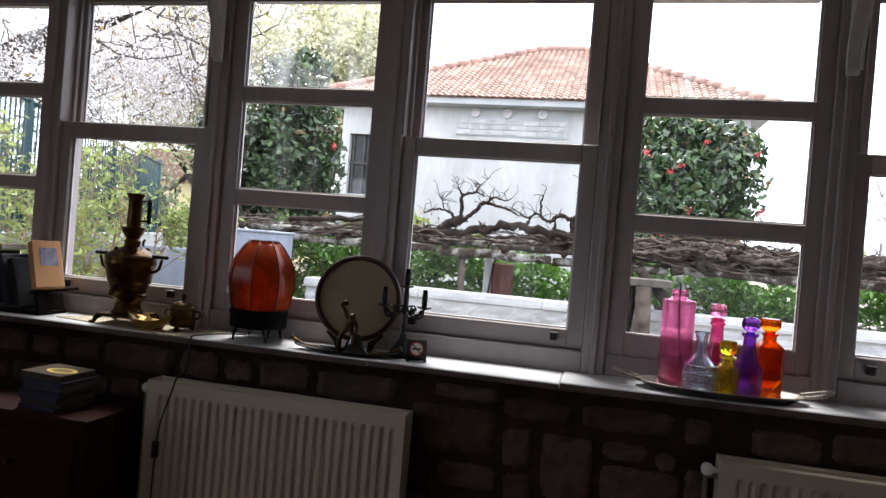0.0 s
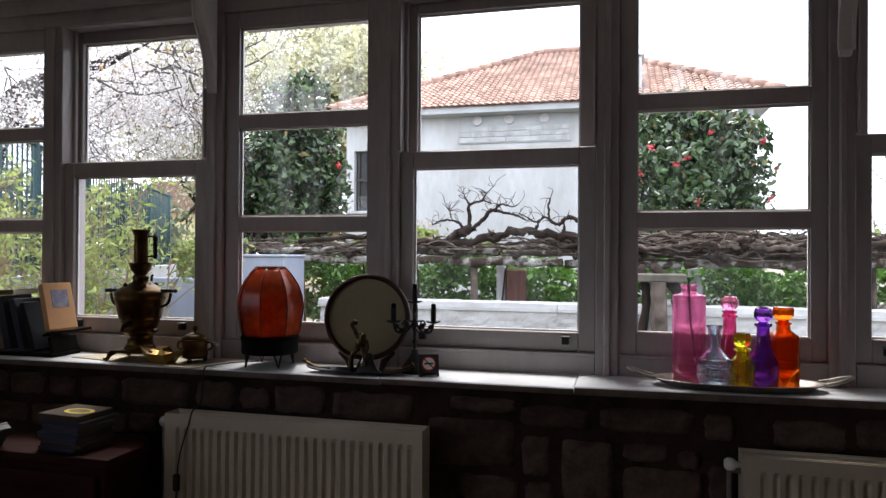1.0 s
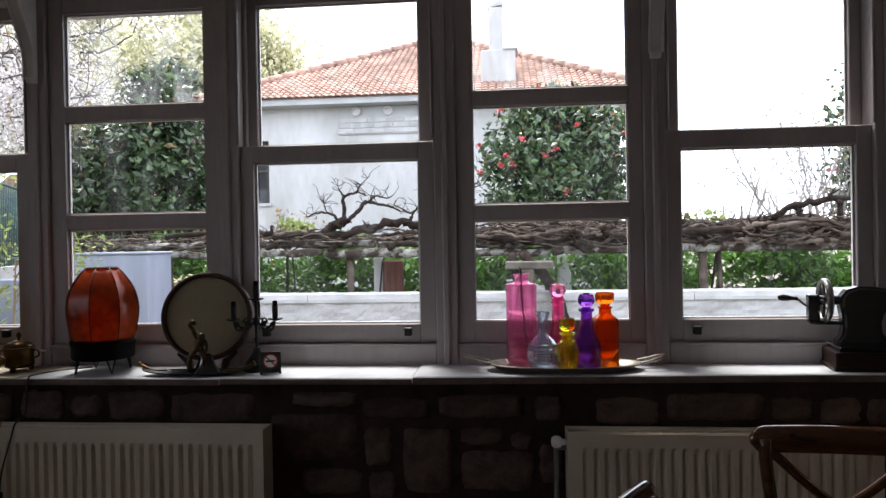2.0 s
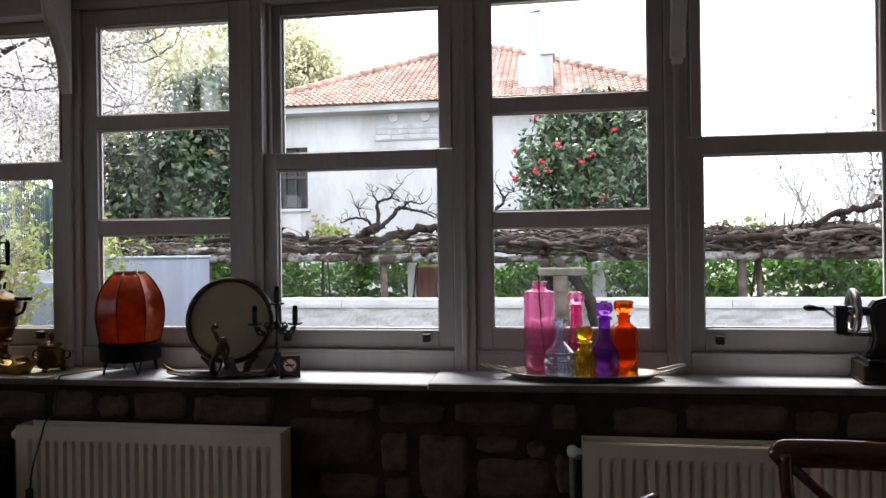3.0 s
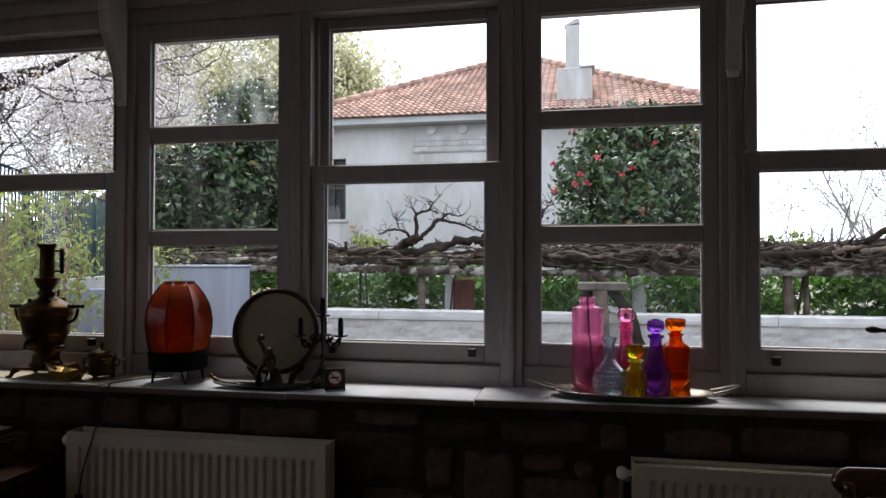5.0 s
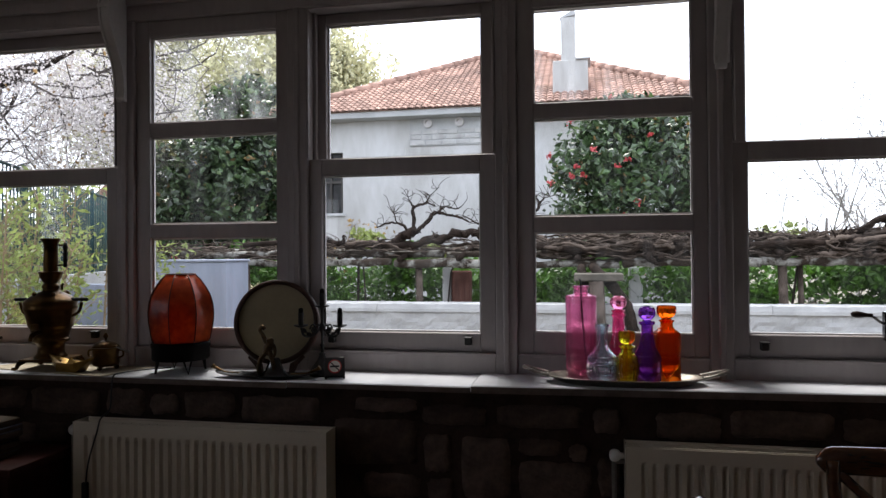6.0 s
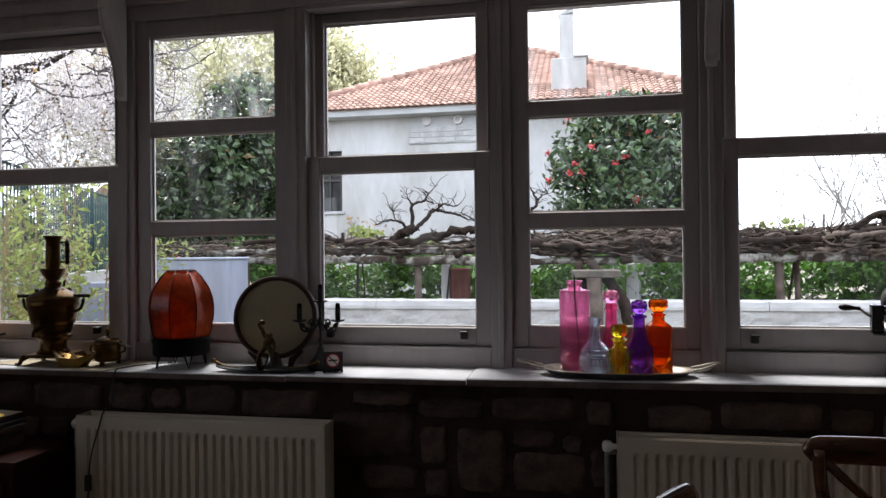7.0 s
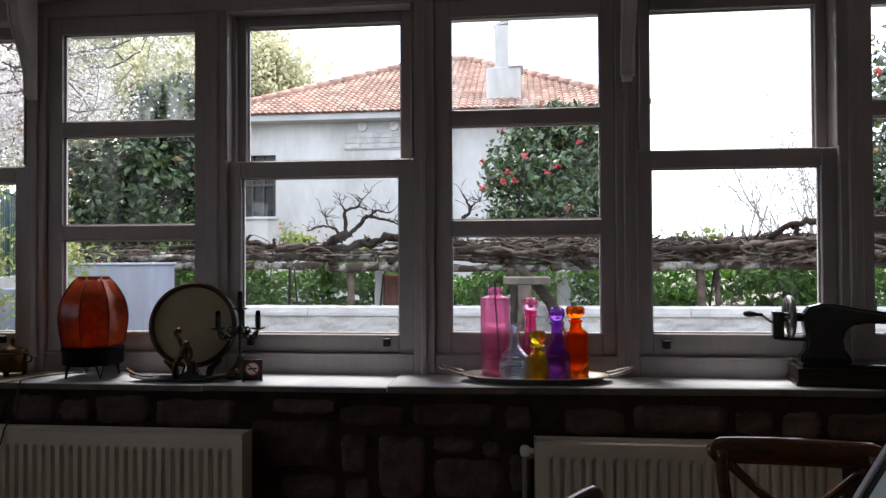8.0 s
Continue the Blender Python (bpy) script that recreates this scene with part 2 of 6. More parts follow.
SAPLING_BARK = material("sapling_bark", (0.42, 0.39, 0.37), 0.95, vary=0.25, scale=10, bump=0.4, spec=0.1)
LICHEN_LOG = material("lichen_log", (0.24, 0.235, 0.215), 0.95, dark=(0.036, 0.027, 0.021), scale=7, fine=35, bump=1.0, spec=0.08, edge=(0.66, 0.84))
TWIG = material("twig_bark", (0.060, 0.048, 0.042), 0.95, vary=0.3, scale=12, bump=0.6, spec=0.1)
LEAF_DARK = material("camellia_leaf", (0.060, 0.105, 0.042), 0.26, vary=0.35, scale=1.6, fine=14, bump=0.0, island=0.75, through_light=0.15)
LEAF_MID = material("pale_camellia_leaf", (0.13, 0.20, 0.075), 0.28, vary=0.3, scale=2, fine=14, bump=0.0, island=0.5, through_light=0.3)
CHERRY_TWIG = material("cherry_twig", (0.115, 0.098, 0.092), 0.95, vary=0.3, scale=12, bump=0.5, spec=0.1)
LEAF_HEDGE = material("hedge_leaf", (0.095, 0.215, 0.030), 0.45, vary=0.3, scale=1.8, fine=14, bump=0.0, island=0.55, through_light=0.3)
LEAF_LIME = material("young_leaf", (0.27, 0.33, 0.095), 0.5, vary=0.2, scale=3, fine=20, bump=0.0, island=0.4, through_light=0.45)
LEAF_OLIVE = material("spring_leaf", (0.56, 0.55, 0.36), 0.7, vary=0.15, scale=1.2, fine=20, bump=0.0, island=0.3, through_light=0.5)
PETAL_WHITE = material("blossom_petal", (0.74, 0.70, 0.70), 0.7, vary=0.12, scale=5, fine=20, bump=0.0, island=0.3, through_light=0.28)
LEAF_GREY = material("grey_green_leaf", (0.17, 0.20, 0.11), 0.6, vary=0.25, scale=0.8, fine=8, bump=0.0, island=0.5, through_light=0.3)
LEAF_RUST = material("rust_leaf", (0.36, 0.23, 0.09), 0.6, vary=0.25, scale=4, fine=20, bump=0.0, island=0.4, through_light=0.4)
PETAL_RED = material("camellia_petal", (0.55, 0.07, 0.08), 0.5, vary=0.15, scale=5, fine=20, bump=0.0, island=0.2, through_light=0.2)
RUST_WOOD = material("red_brown_boards", (0.16, 0.075, 0.06), 0.85, vary=0.3, scale=5, fine=40, bump=0.4, stretch=(4, 4, 0.5), spec=0.15)
FENCE_PAINT = material("teal_fence_paint", (0.022, 0.058, 0.066), 0.6, vary=0.15, scale=8, bump=0.1, spec=0.2)
CREAM_WALL = material("cream_far_wall", (0.72, 0.62, 0.36), 0.9, vary=0.08, scale=1, bump=0.1)

# ---- mesh helpers ----


def finish(name, bm, mat, parent=None, label="", smooth=False):
    mesh = bpy.data.meshes.new(name)
    bm.to_mesh(mesh)
    bm.free()
    if smooth:
        mesh.polygons.foreach_set("use_smooth", [True] * len(mesh.polygons))
    mesh.materials.append(mat)
    ob = new(name, mesh)
    if parent:
        ob.parent = parent
    if label:
        ob["label"] = label
    return ob


def part(name, bm, mat, parent, label="", smooth=False):
    return finish(name, bm, mat, parent, label, smooth)


def raw(name, verts, faces, mat, parent=None, label="", smooth=False):
    mesh = bpy.data.meshes.new(name)
    mesh.from_pydata(verts, [], faces)
    mesh.materials.append(mat)
    if smooth:
        mesh.polygons.foreach_set("use_smooth", [True] * len(mesh.polygons))
    ob = new(name, mesh)
    if parent:
        ob.parent = parent
    if label:
        ob["label"] = label
    return ob


def thing(name, label="", category="", group="", kind="", m=None):
    ob = new(name)
    ob.empty_display_size = 0.05
    if m is not None:
        ob.matrix_basis = m
    return tagged(ob, label, category, group, kind)


def add_box(bm, x0, x1, y0, y1, z0, z1, bevel=0.0, segments=1):
    made = bmesh.ops.create_cube(bm, size=1)["verts"]
    for v in made:
        v.co = Vector(((x0 + x1) / 2 + v.co.x * (x1 - x0), (y0 + y1) / 2 + v.co.y * (y1 - y0), (z0 + z1) / 2 + v.co.z * (z1 - z0)))
    if bevel:
        edges = list({e for v in made for e in v.link_edges})
        bmesh.ops.bevel(bm, geom=edges, offset=bevel, segments=segments, affect="EDGES", profile=0.7)
    return bm


def box(x0, x1, y0, y1, z0, z1, bevel=0.0, segments=1):
    return add_box(bmesh.new(), x0, x1, y0, y1, z0, z1, bevel, segments)


def add_lathe(bm, profile, n=32, centre=(0, 0, 0), squash=(1, 1), facet=None, caps=True):
    """Turns (radius, height) pairs about z; facet(angle, height) may scale the radius."""
    rings = []
    for r, z in profile:
        ring = []
        for k in range(n):
            a = math.tau * k / n
            s = r * (facet(a, z) if facet else 1)
            ring.append(bm.verts.new((centre[0] + s * squash[0] * math.cos(a), centre[1] + s * squash[1] * math.sin(a), centre[2] + z)))
        rings.append(ring)
    for a, b in zip(rings, rings[1:]):
        for k in range(n):
            bm.faces.new((a[k], a[(k + 1) % n], b[(k + 1) % n], b[k]))
    if caps and profile[0][0] > 1e-4:
        bm.faces.new(list(reversed(rings[0])))
    if caps and profile[-1][0] > 1e-4:
        bm.faces.new(rings[-1])
    bmesh.ops.remove_doubles(bm, verts=[v for ring in (rings[0], rings[-1]) for v in ring], dist=1e-5)
    return bm


def lathe(profile, n=32, centre=(0, 0, 0), squash=(1, 1), facet=None, caps=True):
    return add_lathe(bmesh.new(), profile, n, centre, squash, facet, caps)


def tube_data(points, radii, n=8, verts=None, faces=None, rough=0.0, rng=None):
    """Appends a closed tube along the points to the lists of vertices and faces."""
    verts, faces = ([], []) if verts is None else (verts, faces)
    pts = [Vector(p) for p in points]
    side = None
    start = len(verts)
    for k, p in enumerate(pts):
        ahead = (pts[min(k + 1, len(pts) - 1)] - pts[max(k - 1, 0)]).normalized()
        if side is None:
            side = ahead.orthogonal().normalized()
        side = (side - ahead * side.dot(ahead)).normalized()
        up = ahead.cross(side)
        r = radii[k] if hasattr(radii, "__len__") else radii
        for j in range(n):
            a = math.tau * j / n
            s = r * (1 + (rng.uniform(-rough, rough) if rng else 0))
            verts.append(tuple(p + s * (math.cos(a) * side + math.sin(a) * up)))
    for k in range(len(pts) - 1):
        a = start + k * n
        for j in range(n):
            faces.append((a + j, a + (j + 1) % n, a + n + (j + 1) % n, a + n + j))
    faces.append(tuple(start + j for j in reversed(range(n))))
    faces.append(tuple(start + (len(pts) - 1) * n + j for j in range(n)))
    return verts, faces


def tube(name, points, radii, mat, parent=None, label="", n=10, rough=0.0, rng=None):
    verts, faces = tube_data(points, radii, n, rough=rough, rng=rng)
    return raw(name, verts, faces, mat, parent, label, smooth=True)


def curve_points(points, steps=6):
    """A smooth line through the points (Catmull-Rom)."""
    p = [Vector(q) for q in points]
    p = [p[0] * 2 - p[1], *p, p[-1] * 2 - p[-2]]
    out = []
    for a, b, c, d in zip(p, p[1:], p[2:], p[3:]):
        for k in range(steps):
            t = k / steps
            out.append(0.5 * ((2 * b) + (c - a) * t + (2 * a - 5 * b + 4 * c - d) * t * t + (3 * b - a - 3 * c + d) * t**3))
    return out + [p[-2]]


def extrude_outline(outline, axis, a, b, bevel=0.0):
    """A flat outline of (u, v) pairs made thick along x, y or z from a to b."""
    bm = bmesh.new()
    place = {"x": lambda u, v, w: (w, u, v), "y": lambda u, v, w: (u, w, v), "z": lambda u, v, w: (u, v, w)}[axis]
    front = [bm.verts.new(place(u, v, a)) for u, v in outline]
    back = [bm.verts.new(place(u, v, b)) for u, v in outline]
    n = len(outline)
    bm.faces.new(front)
    bm.faces.new(list(reversed(back)))
    for k in range(n):
        bm.faces.new((front[k], back[k], back[(k + 1) % n], front[(k + 1) % n]))
    bmesh.ops.recalc_face_normals(bm, faces=bm.faces)
    if bevel:
        bmesh.ops.bevel(bm, geom=[e for e in bm.edges], offset=bevel, segments=1, affect="EDGES")
    return bm


def leaves(name, centres, size, mat, parent, rng, label="", long=1.8, droop=0.0, normals=None):
    """One mesh of small folded leaves, four corners each, turned every way."""
    n = len(centres)
    c = np.asarray(centres, float)
    d = rng.normal(size=(n, 3))
    d[:, 2] -= droop
    d /= np.linalg.norm(d, axis=1)[:, None]
    e = rng.normal(size=(n, 3)) + (0 if normals is None else 1.2 * np.cross(d, normals))
    e -= d * (e * d).sum(1)[:, None]
    e /= np.linalg.norm(e, axis=1)[:, None]
    up = np.cross(d, e)
    s = size * rng.uniform(0.6, 1.25, (n, 1))
    quad = np.stack([c - d * s * long / 2, c + e * s / 2 + up * s * 0.18, c + d * s * long / 2, c - e * s / 2 + up * s * 0.18], 1)
    verts = quad.reshape(-1, 3)
    faces = np.arange(4 * n).reshape(-1, 4)
    return raw(name, [tuple(v) for v in verts.tolist()], [tuple(q) for q in faces.tolist()], mat, parent, label)


def crown_points(rng, centre, radii, count, clumps, spread=0.22, hollow=0.45):
    """Places for leaves, in clumps over an uneven crown with gaps."""
    way = rng.normal(size=(clumps, 3))
    way /= np.linalg.norm(way, axis=1)[:, None]
    heart = way * rng.uniform(hollow, 1.0, (clumps, 1)) ** 0.7
    pick = rng.integers(0, clumps, count)
    p = heart[pick] * 0.86 + rng.normal(size=(count, 3)) * spread * rng.uniform(0.5, 1.1, (clumps, 1))[pick]
    far = np.linalg.norm(p, axis=1)[:, None]
    p = np.where(far > 1.06, p * (1.06 / far) ** 1.6, p)
    return np.asarray(centre) + p * np.asarray(radii)


def branches(rng, base, way, length, radius, depth, verts, faces, tips, bend=0.25, split=(2, 3), shrink=0.72, up=0.1, n=6):
    """Grows a tapered limb with bent forks into the lists."""
    p, d = Vector(base), Vector(way).normalized()
    pts, rad, steps = [p.copy()], [radius], 4
    for k in range(steps):
        d = (d + Vector(rng.normal(size=3).tolist()) * bend + Vector((0, 0, up))).normalized()
        p = p + d * length / steps
        pts.append(p.copy())
        rad.append(radius * (1 - 0.4 * (k + 1) / steps))
    tube_data(pts, rad, n, verts, faces)
    tips.extend(pts[2:])
    if depth > 0:
        for _ in range(int(rng.integers(split[0], split[1] + 1))):
            k = int(rng.integers(2, steps + 1))
            turn = (d + Vector(rng.normal(size=3).tolist()) * 0.65).normalized()
            branches(rng, pts[k], turn, length * shrink * float(rng.uniform(0.8, 1.15)), rad[k] * 0.7, depth - 1, verts, faces, tips, bend, split, shrink, up, max(n - 1, 4))


# ---- room ----
X0, X1, YB, ZC = -3.6, 3.0, -5.2, 2.47
floor = tagged(finish("floor", box(X0 - 0.2, X1 + 0.2, YB - 0.2, 0.14, -0.12, 0.0), FLOOR_WOOD), "dark varnished wooden floor of the room", "floor", kind="structure")
ceiling = tagged(finish("ceiling", box(X0 - 0.2, X1 + 0.2, YB - 0.2, 0.14, ZC, ZC + 0.15), CEILING), "off-white painted ceiling above the windows", "ceiling", kind="structure")
bm = bmesh.new()
OPEN = ((-3.2, -2.6),)
for a, b in zip((X0 - 0.2, *[o[1] for o in OPEN]), (*[o[0] for o in OPEN], X1 + 0.2)):
    add_box(bm, a, b, YB - 0.2, YB, 0.0, ZC)
for a, b in OPEN:
    add_box(bm, a, b, YB - 0.2, YB, 0.0, 1.5)
    add_box(bm, a, b, YB - 0.2, YB, 2.1, ZC)
tagged(finish("wall_south", bm, PLASTER), "plain pale plastered room wall with large windows", "wall", kind="structure")
for k, (a, b) in enumerate(OPEN):
    w = thing(f"window_{9 + k}", "plain painted window in the rear wall", "window", kind="structure")
    for b0 in ((a, a + 0.06, 1.5, 2.1), (b - 0.06, b, 1.5, 2.1), (a + 0.06, b - 0.06, 1.5, 1.56), (a + 0.06, b - 0.06, 2.04, 2.1), ((a + b) / 2 - 0.03, (a + b) / 2 + 0.03, 1.56, 2.04)):
        part("frame", box(b0[0], b0[1], YB - 0.13, YB - 0.06, b0[2], b0[3]), PAINT, w)
    pane = part("pane", box(a + 0.06, b - 0.06, YB - 0.098, YB - 0.095, 1.56, 2.04), PANE, w)
    pane.visible_shadow = False
bm = bmesh.new()
for b in ((YB, -3.5, 0, ZC), (-1.7, 0.14, 0, ZC), (-3.5, -1.7, 0, 1.2), (-3.5, -1.7, 2.25, ZC)):
    add_box(bm, X0 - 0.2, X0, b[0], b[1], b[2], b[3])
tagged(finish("wall_west", bm, PLASTER), "plain pale plastered room wall with a window", "wall", kind="structure")
w = thing("window_10", "plain painted window in the side wall", "window", kind="structure")
for b in ((-3.5, -3.44, 1.2, 2.25), (-1.76, -1.7, 1.2, 2.25), (-3.44, -1.76, 1.2, 1.26), (-3.44, -1.76, 2.19, 2.25), (-2.63, -2.57, 1.26, 2.19)):
    part("frame", box(X0 - 0.13, X0 - 0.06, b[0], b[1], b[2], b[3]), PAINT, w)
pane = part("pane", box(X0 - 0.098, X0 - 0.095, -3.44, -1.76, 1.26, 2.19), PANE, w)
pane.visible_shadow = False
for wall_name, b in (("wall_east", (X1, X1 + 0.2, YB, 0.14, 0.0, ZC)),):
    tagged(finish(wall_name, box(*b), PLASTER), "plain pale plastered room wall", "wall", kind="structure")

SILL_Z, WALL_Y, SILL_Y = 0.92, -0.215, -0.275
wall_north = tagged(finish("wall_north", box(X0, X1, WALL_Y, 0.12, 0.0, 0.8955), MORTAR), "low rubble stone wall with dark recessed joints under the sill", "wall", kind="structure")

# marble sill in slabs
window_sill = thing("window_sill", "long white marble window sill in butted slabs", "window sill", kind="structure")
for a, b, top in ((X0, -2.42, 0.920), (-2.417, -0.86, 0.921), (-0.857, -0.199, 0.922), (-0.196, X1, 0.9265)):
    line = [(x, SILL_Y + 0.055 * min(max((x + 0.2) / 1.3, 0), 1)) for x in ((a, b) if b < 1 else (a, 1.1, b))]
    under = 0.8965 if a < -1 else 0.900
    part("slab", extrude_outline(line + [(b, -0.020), (a, -0.020)], "z", under, top, 0.003), MARBLE, window_sill)
    # thin dark strip over the slab front: stain and painted shade together
    part("front_edge", extrude_outline([(x, y - 0.002) for x, y in line] + [(x, y + 0.001) for x, y in reversed(line)], "z", under + 0.0005, top - 0.0045), SHADED_SILL_EDGE, window_sill, "brown stained rough front edge, its shade put into the colour")

# head above the windows
tagged(finish("lintel", box(X0, X1, -0.035, 0.12, 2.335, ZC, 0.004), PAINT), "painted timber head board over the windows", "lintel", kind="structure")
head_trim = tagged(finish("trim", box(X0, X1, -0.055, -0.036, 2.395, 2.44, 0.008, 2), PAINT), "narrow painted moulding along the window head", "moulding", kind="structure")

POSTS = (-3.24, -2.462, -1.668, -0.915, -0.100, 0.648, 1.425, 2.18)
for x in POSTS:
    bm = box(x - 0.04, x + 0.04, -0.035, 0.115, 0.905, 2.335, 0.004)
    add_box(bm, x - 0.012, x + 0.012, -0.046, -0.034, 0.905, 2.335, 0.005)
    tagged(finish("window_post", bm, PAINT), "grey painted timber post between two windows", "post", group="window posts", kind="structure")
tagged(finish("window_post", box(X0, X0 + 0.06, -0.035, 0.115, 0.905, 2.335, 0.004), PAINT), "grey painted timber post at the wall end", "post", group="window posts", kind="structure")
tagged(finish("window_post", box(X1 - 0.06, X1, -0.035, 0.115, 0.905, 2.335, 0.004), PAINT), "grey painted timber post at the wall end", "post", group="window posts", kind="structure")


def sash(parent, x0, x1, z0, z1, y, stile, top, bottom, bars, dirty):
    """A glazed sash: two stiles, rails and bars as separate parts, and a pane in each light. x0..x1, z0..z1 bound the glass; stile gives the width of each side."""
    t = 0.019
    holder = new("sash")
    holder.parent = parent
    for a, b in ((x0 - stile[0], x0), (x1, x1 + stile[1])):
        part("stile", box(a, b, y - t, y + t, z0 - bottom, z1 + top, 0.003), PAINT, holder)
    part("rail", box(x0, x1, y - t, y + t, z0 - bottom, z0, 0.003), PAINT, holder)
    part("rail", box(x0, x1, y - t, y + t, z1, z1 + top, 0.003), PAINT, holder)
    cuts = [z0, *[c for bar in bars for c in bar], z1]
    for low, high in bars:
        part("glazing_bar", box(x0, x1, y - t + 0.002, y + t - 0.002, low, high, 0.003), PAINT, holder)
    for low, high in zip(cuts[::2], cuts[1::2]):
        bead = bmesh.new()
        for b in ((x0, x0 + 0.006, low, high), (x1 - 0.006, x1, low, high), (x0 + 0.006, x1 - 0.006, low, low + 0.006), (x0 + 0.006, x1 - 0.006, high - 0.006, high)):
            add_box(bead, b[0], b[1], y + 0.002, y + 0.012, b[2], b[3])
        part("putty", bead, TRIM_PAINT, holder)
        pane = part("pane", box(x0, x1, y + 0.004, y + 0.0065, low, high), PANE_DIRTY if dirty and high > 2.2 else PANE, holder, "clear window glass with dust streaks")
        pane.visible_shadow = False
    return holder


def window(number, left, right, kind, low, high, glass, latches=True):
    """A window between two posts: kind 3 has three fixed lights, kind 2 two sliding sashes."""
    words = "fixed timber window with three stacked panes" if kind == 3 else "vertical sliding sash window with a pane in each sash"
    w = thing(f"window_{number}", "grey painted " + words, "window", kind="structure")
    a, b = left + 0.04, right - 0.04
    g0, g1 = glass
    part("bottom_rail", box(a, b, -0.030, 0.110, 0.905, 1.000, 0.004), PAINT, w)
    part("lip", box(a, b, -0.036, -0.0305, 0.990, 1.000, 0.002), PAINT, w)
    if kind == 3:
        bars = ((low + (high - low) * 0.308, low + (high - low) * 0.357), (low + (high - low) * 0.655, low + (high - low) * 0.704))
        holder = sash(w, g0, g1, low, high, 0.0, (0.001, 0.001), 0.001, 0.001, bars, True)
        part("side_lining", box(a, g0 - 0.001, -0.019, 0.020, 1.0, 2.335, 0.003), PAINT, w)
        part("side_lining", box(g1 + 0.001, b, -0.019, 0.020, 1.0, 2.335, 0.003), PAINT, w)
        part("top_rail", box(g0 - 0.001, g1 + 0.001, -0.019, 0.06, high + 0.001, 2.335, 0.003), PAINT, w)
        part("low_rail", box(g0 - 0.001, g1 + 0.001, -0.019, 0.06, 1.0, low - 0.001, 0.003), PAINT, w)
    else:
        mid = low + 0.606
        sash(w, g0, g1, low, mid, 0.005, (g0 - a - 0.001, b - g1 - 0.001), 0.064, low - 1.002, (), False)
        # the upper sash slides in a groove of its own, well behind the lower one
        u0, u1 = g0 + 0.004 + (g0 - 0.2) * 0.009, g1 + 0.002 + (g1 - 0.2) * 0.009
        sash(w, u0, u1, mid + 0.073, high + 0.006, 0.074, (u0 - a - 0.001, b - u1 - 0.001), 2.335 - high - 0.008, 0.05, (), False)
        for x in (a, b - 0.009):
            part("staff_bead", box(x, x + 0.009, -0.040, -0.027, mid + 0.066, 2.334, 0.003), PAINT, w)
        part("staff_bead", box(a + 0.009, b - 0.009, -0.040, -0.0355, 2.325, 2.334, 0.002), PAINT, w)
        part("sash_stop", box(a, a + 0.016, 0.030, 0.048, mid + 0.066, 2.334, 0.003), PAINT, w)
        if latches:
            for x in (g0 + 0.045, g1 - 0.045):
                grip = box(x - 0.013, x + 0.013, -0.040, -0.0145, 1.030, 1.054, 0.003)
                add_box(grip, x - 0.015, x + 0.015, -0.046, -0.0145, 1.054, 1.060, 0.002)
                part("latch", grip, IRON, w, "dark iron finger lift")
    return w


window(1, POSTS[0], POSTS[1], 3, 1.075, 2.250, (-3.13, -2.530))
window(2, POSTS[1], POSTS[2], 2, 1.070, 2.275, (-2.372, -1.770))
window(3, POSTS[2], POSTS[3], 3, 1.072, 2.270, (-1.566, -1.006))
third = bpy.data.objects["window_3"]
tube("glass_crack", curve_points([(-1.305, 0.0015, 2.262), (-1.240, 0.0015, 2.150), (-1.205, 0.0015, 2.045), (-1.165, 0.0015, 1.945)], 6), 0.0011, WHITE_PAPER, third, "fine white crack in the top pane", n=5)
window(4, POSTS[3], POSTS[4], 2, 1.072, 2.285, (-0.822, -0.199))
window(5, POSTS[4], POSTS[5], 3, 1.077, 2.275, (0.000, 0.559))
window(6, POSTS[5], POSTS[6], 2, 1.082, 2.285, (0.740, 1.332))
window(7, POSTS[6], POSTS[7], 3, 1.082, 2.270, (1.503, 2.085))
window(8, POSTS[7], X1 - 0.02, 2, 1.082, 2.262, (2.26, 2.88))


def bracket(x):
    """A curved timber bracket on a post, deep at the top and thin at its foot."""
    b = thing("bracket", "pale painted curved timber bracket fixed to a window post", "bracket", "window brackets", m=pose(x, -0.046, 0))
    line = [(0, 2.47), (-0.115, 2.47), (-0.115, 2.345), (-0.113, 2.325)]
    for k in range(1, 13):
        a = k / 12
        line.append((-0.113 + 0.090 * (a * a * (3 - 2 * a)) ** 0.9, 2.325 - 0.250 * a))
    line += [(-0.021, 2.04), (-0.025, 2.016), (-0.016, 2.0), (0, 2.0)]
    part("body", extrude_outline(line, "x", -0.019, 0.019, 0.003), TRIM_PAINT, b)
    rim = [(u - 0.006, v) for u, v in line[1:-2]] + [(u + 0.008, v) for u, v in reversed(line[1:-2])]
    for a0, a1 in ((-0.025, -0.0155), (0.0155, 0.025)):
        part("edge_bead", extrude_outline(rim, "x", a0, a1, 0.0015), TRIM_PAINT, b)
    for v in (2.352, 2.392):
        part("roll", box(-0.027, 0.027, -0.124, -0.1155, v, v + 0.014, 0.004, 2), TRIM_PAINT, b)
    return b


for x in (POSTS[0], POSTS[2], POSTS[5], POSTS[7]):
    bracket(x)

# ---- radiators ----


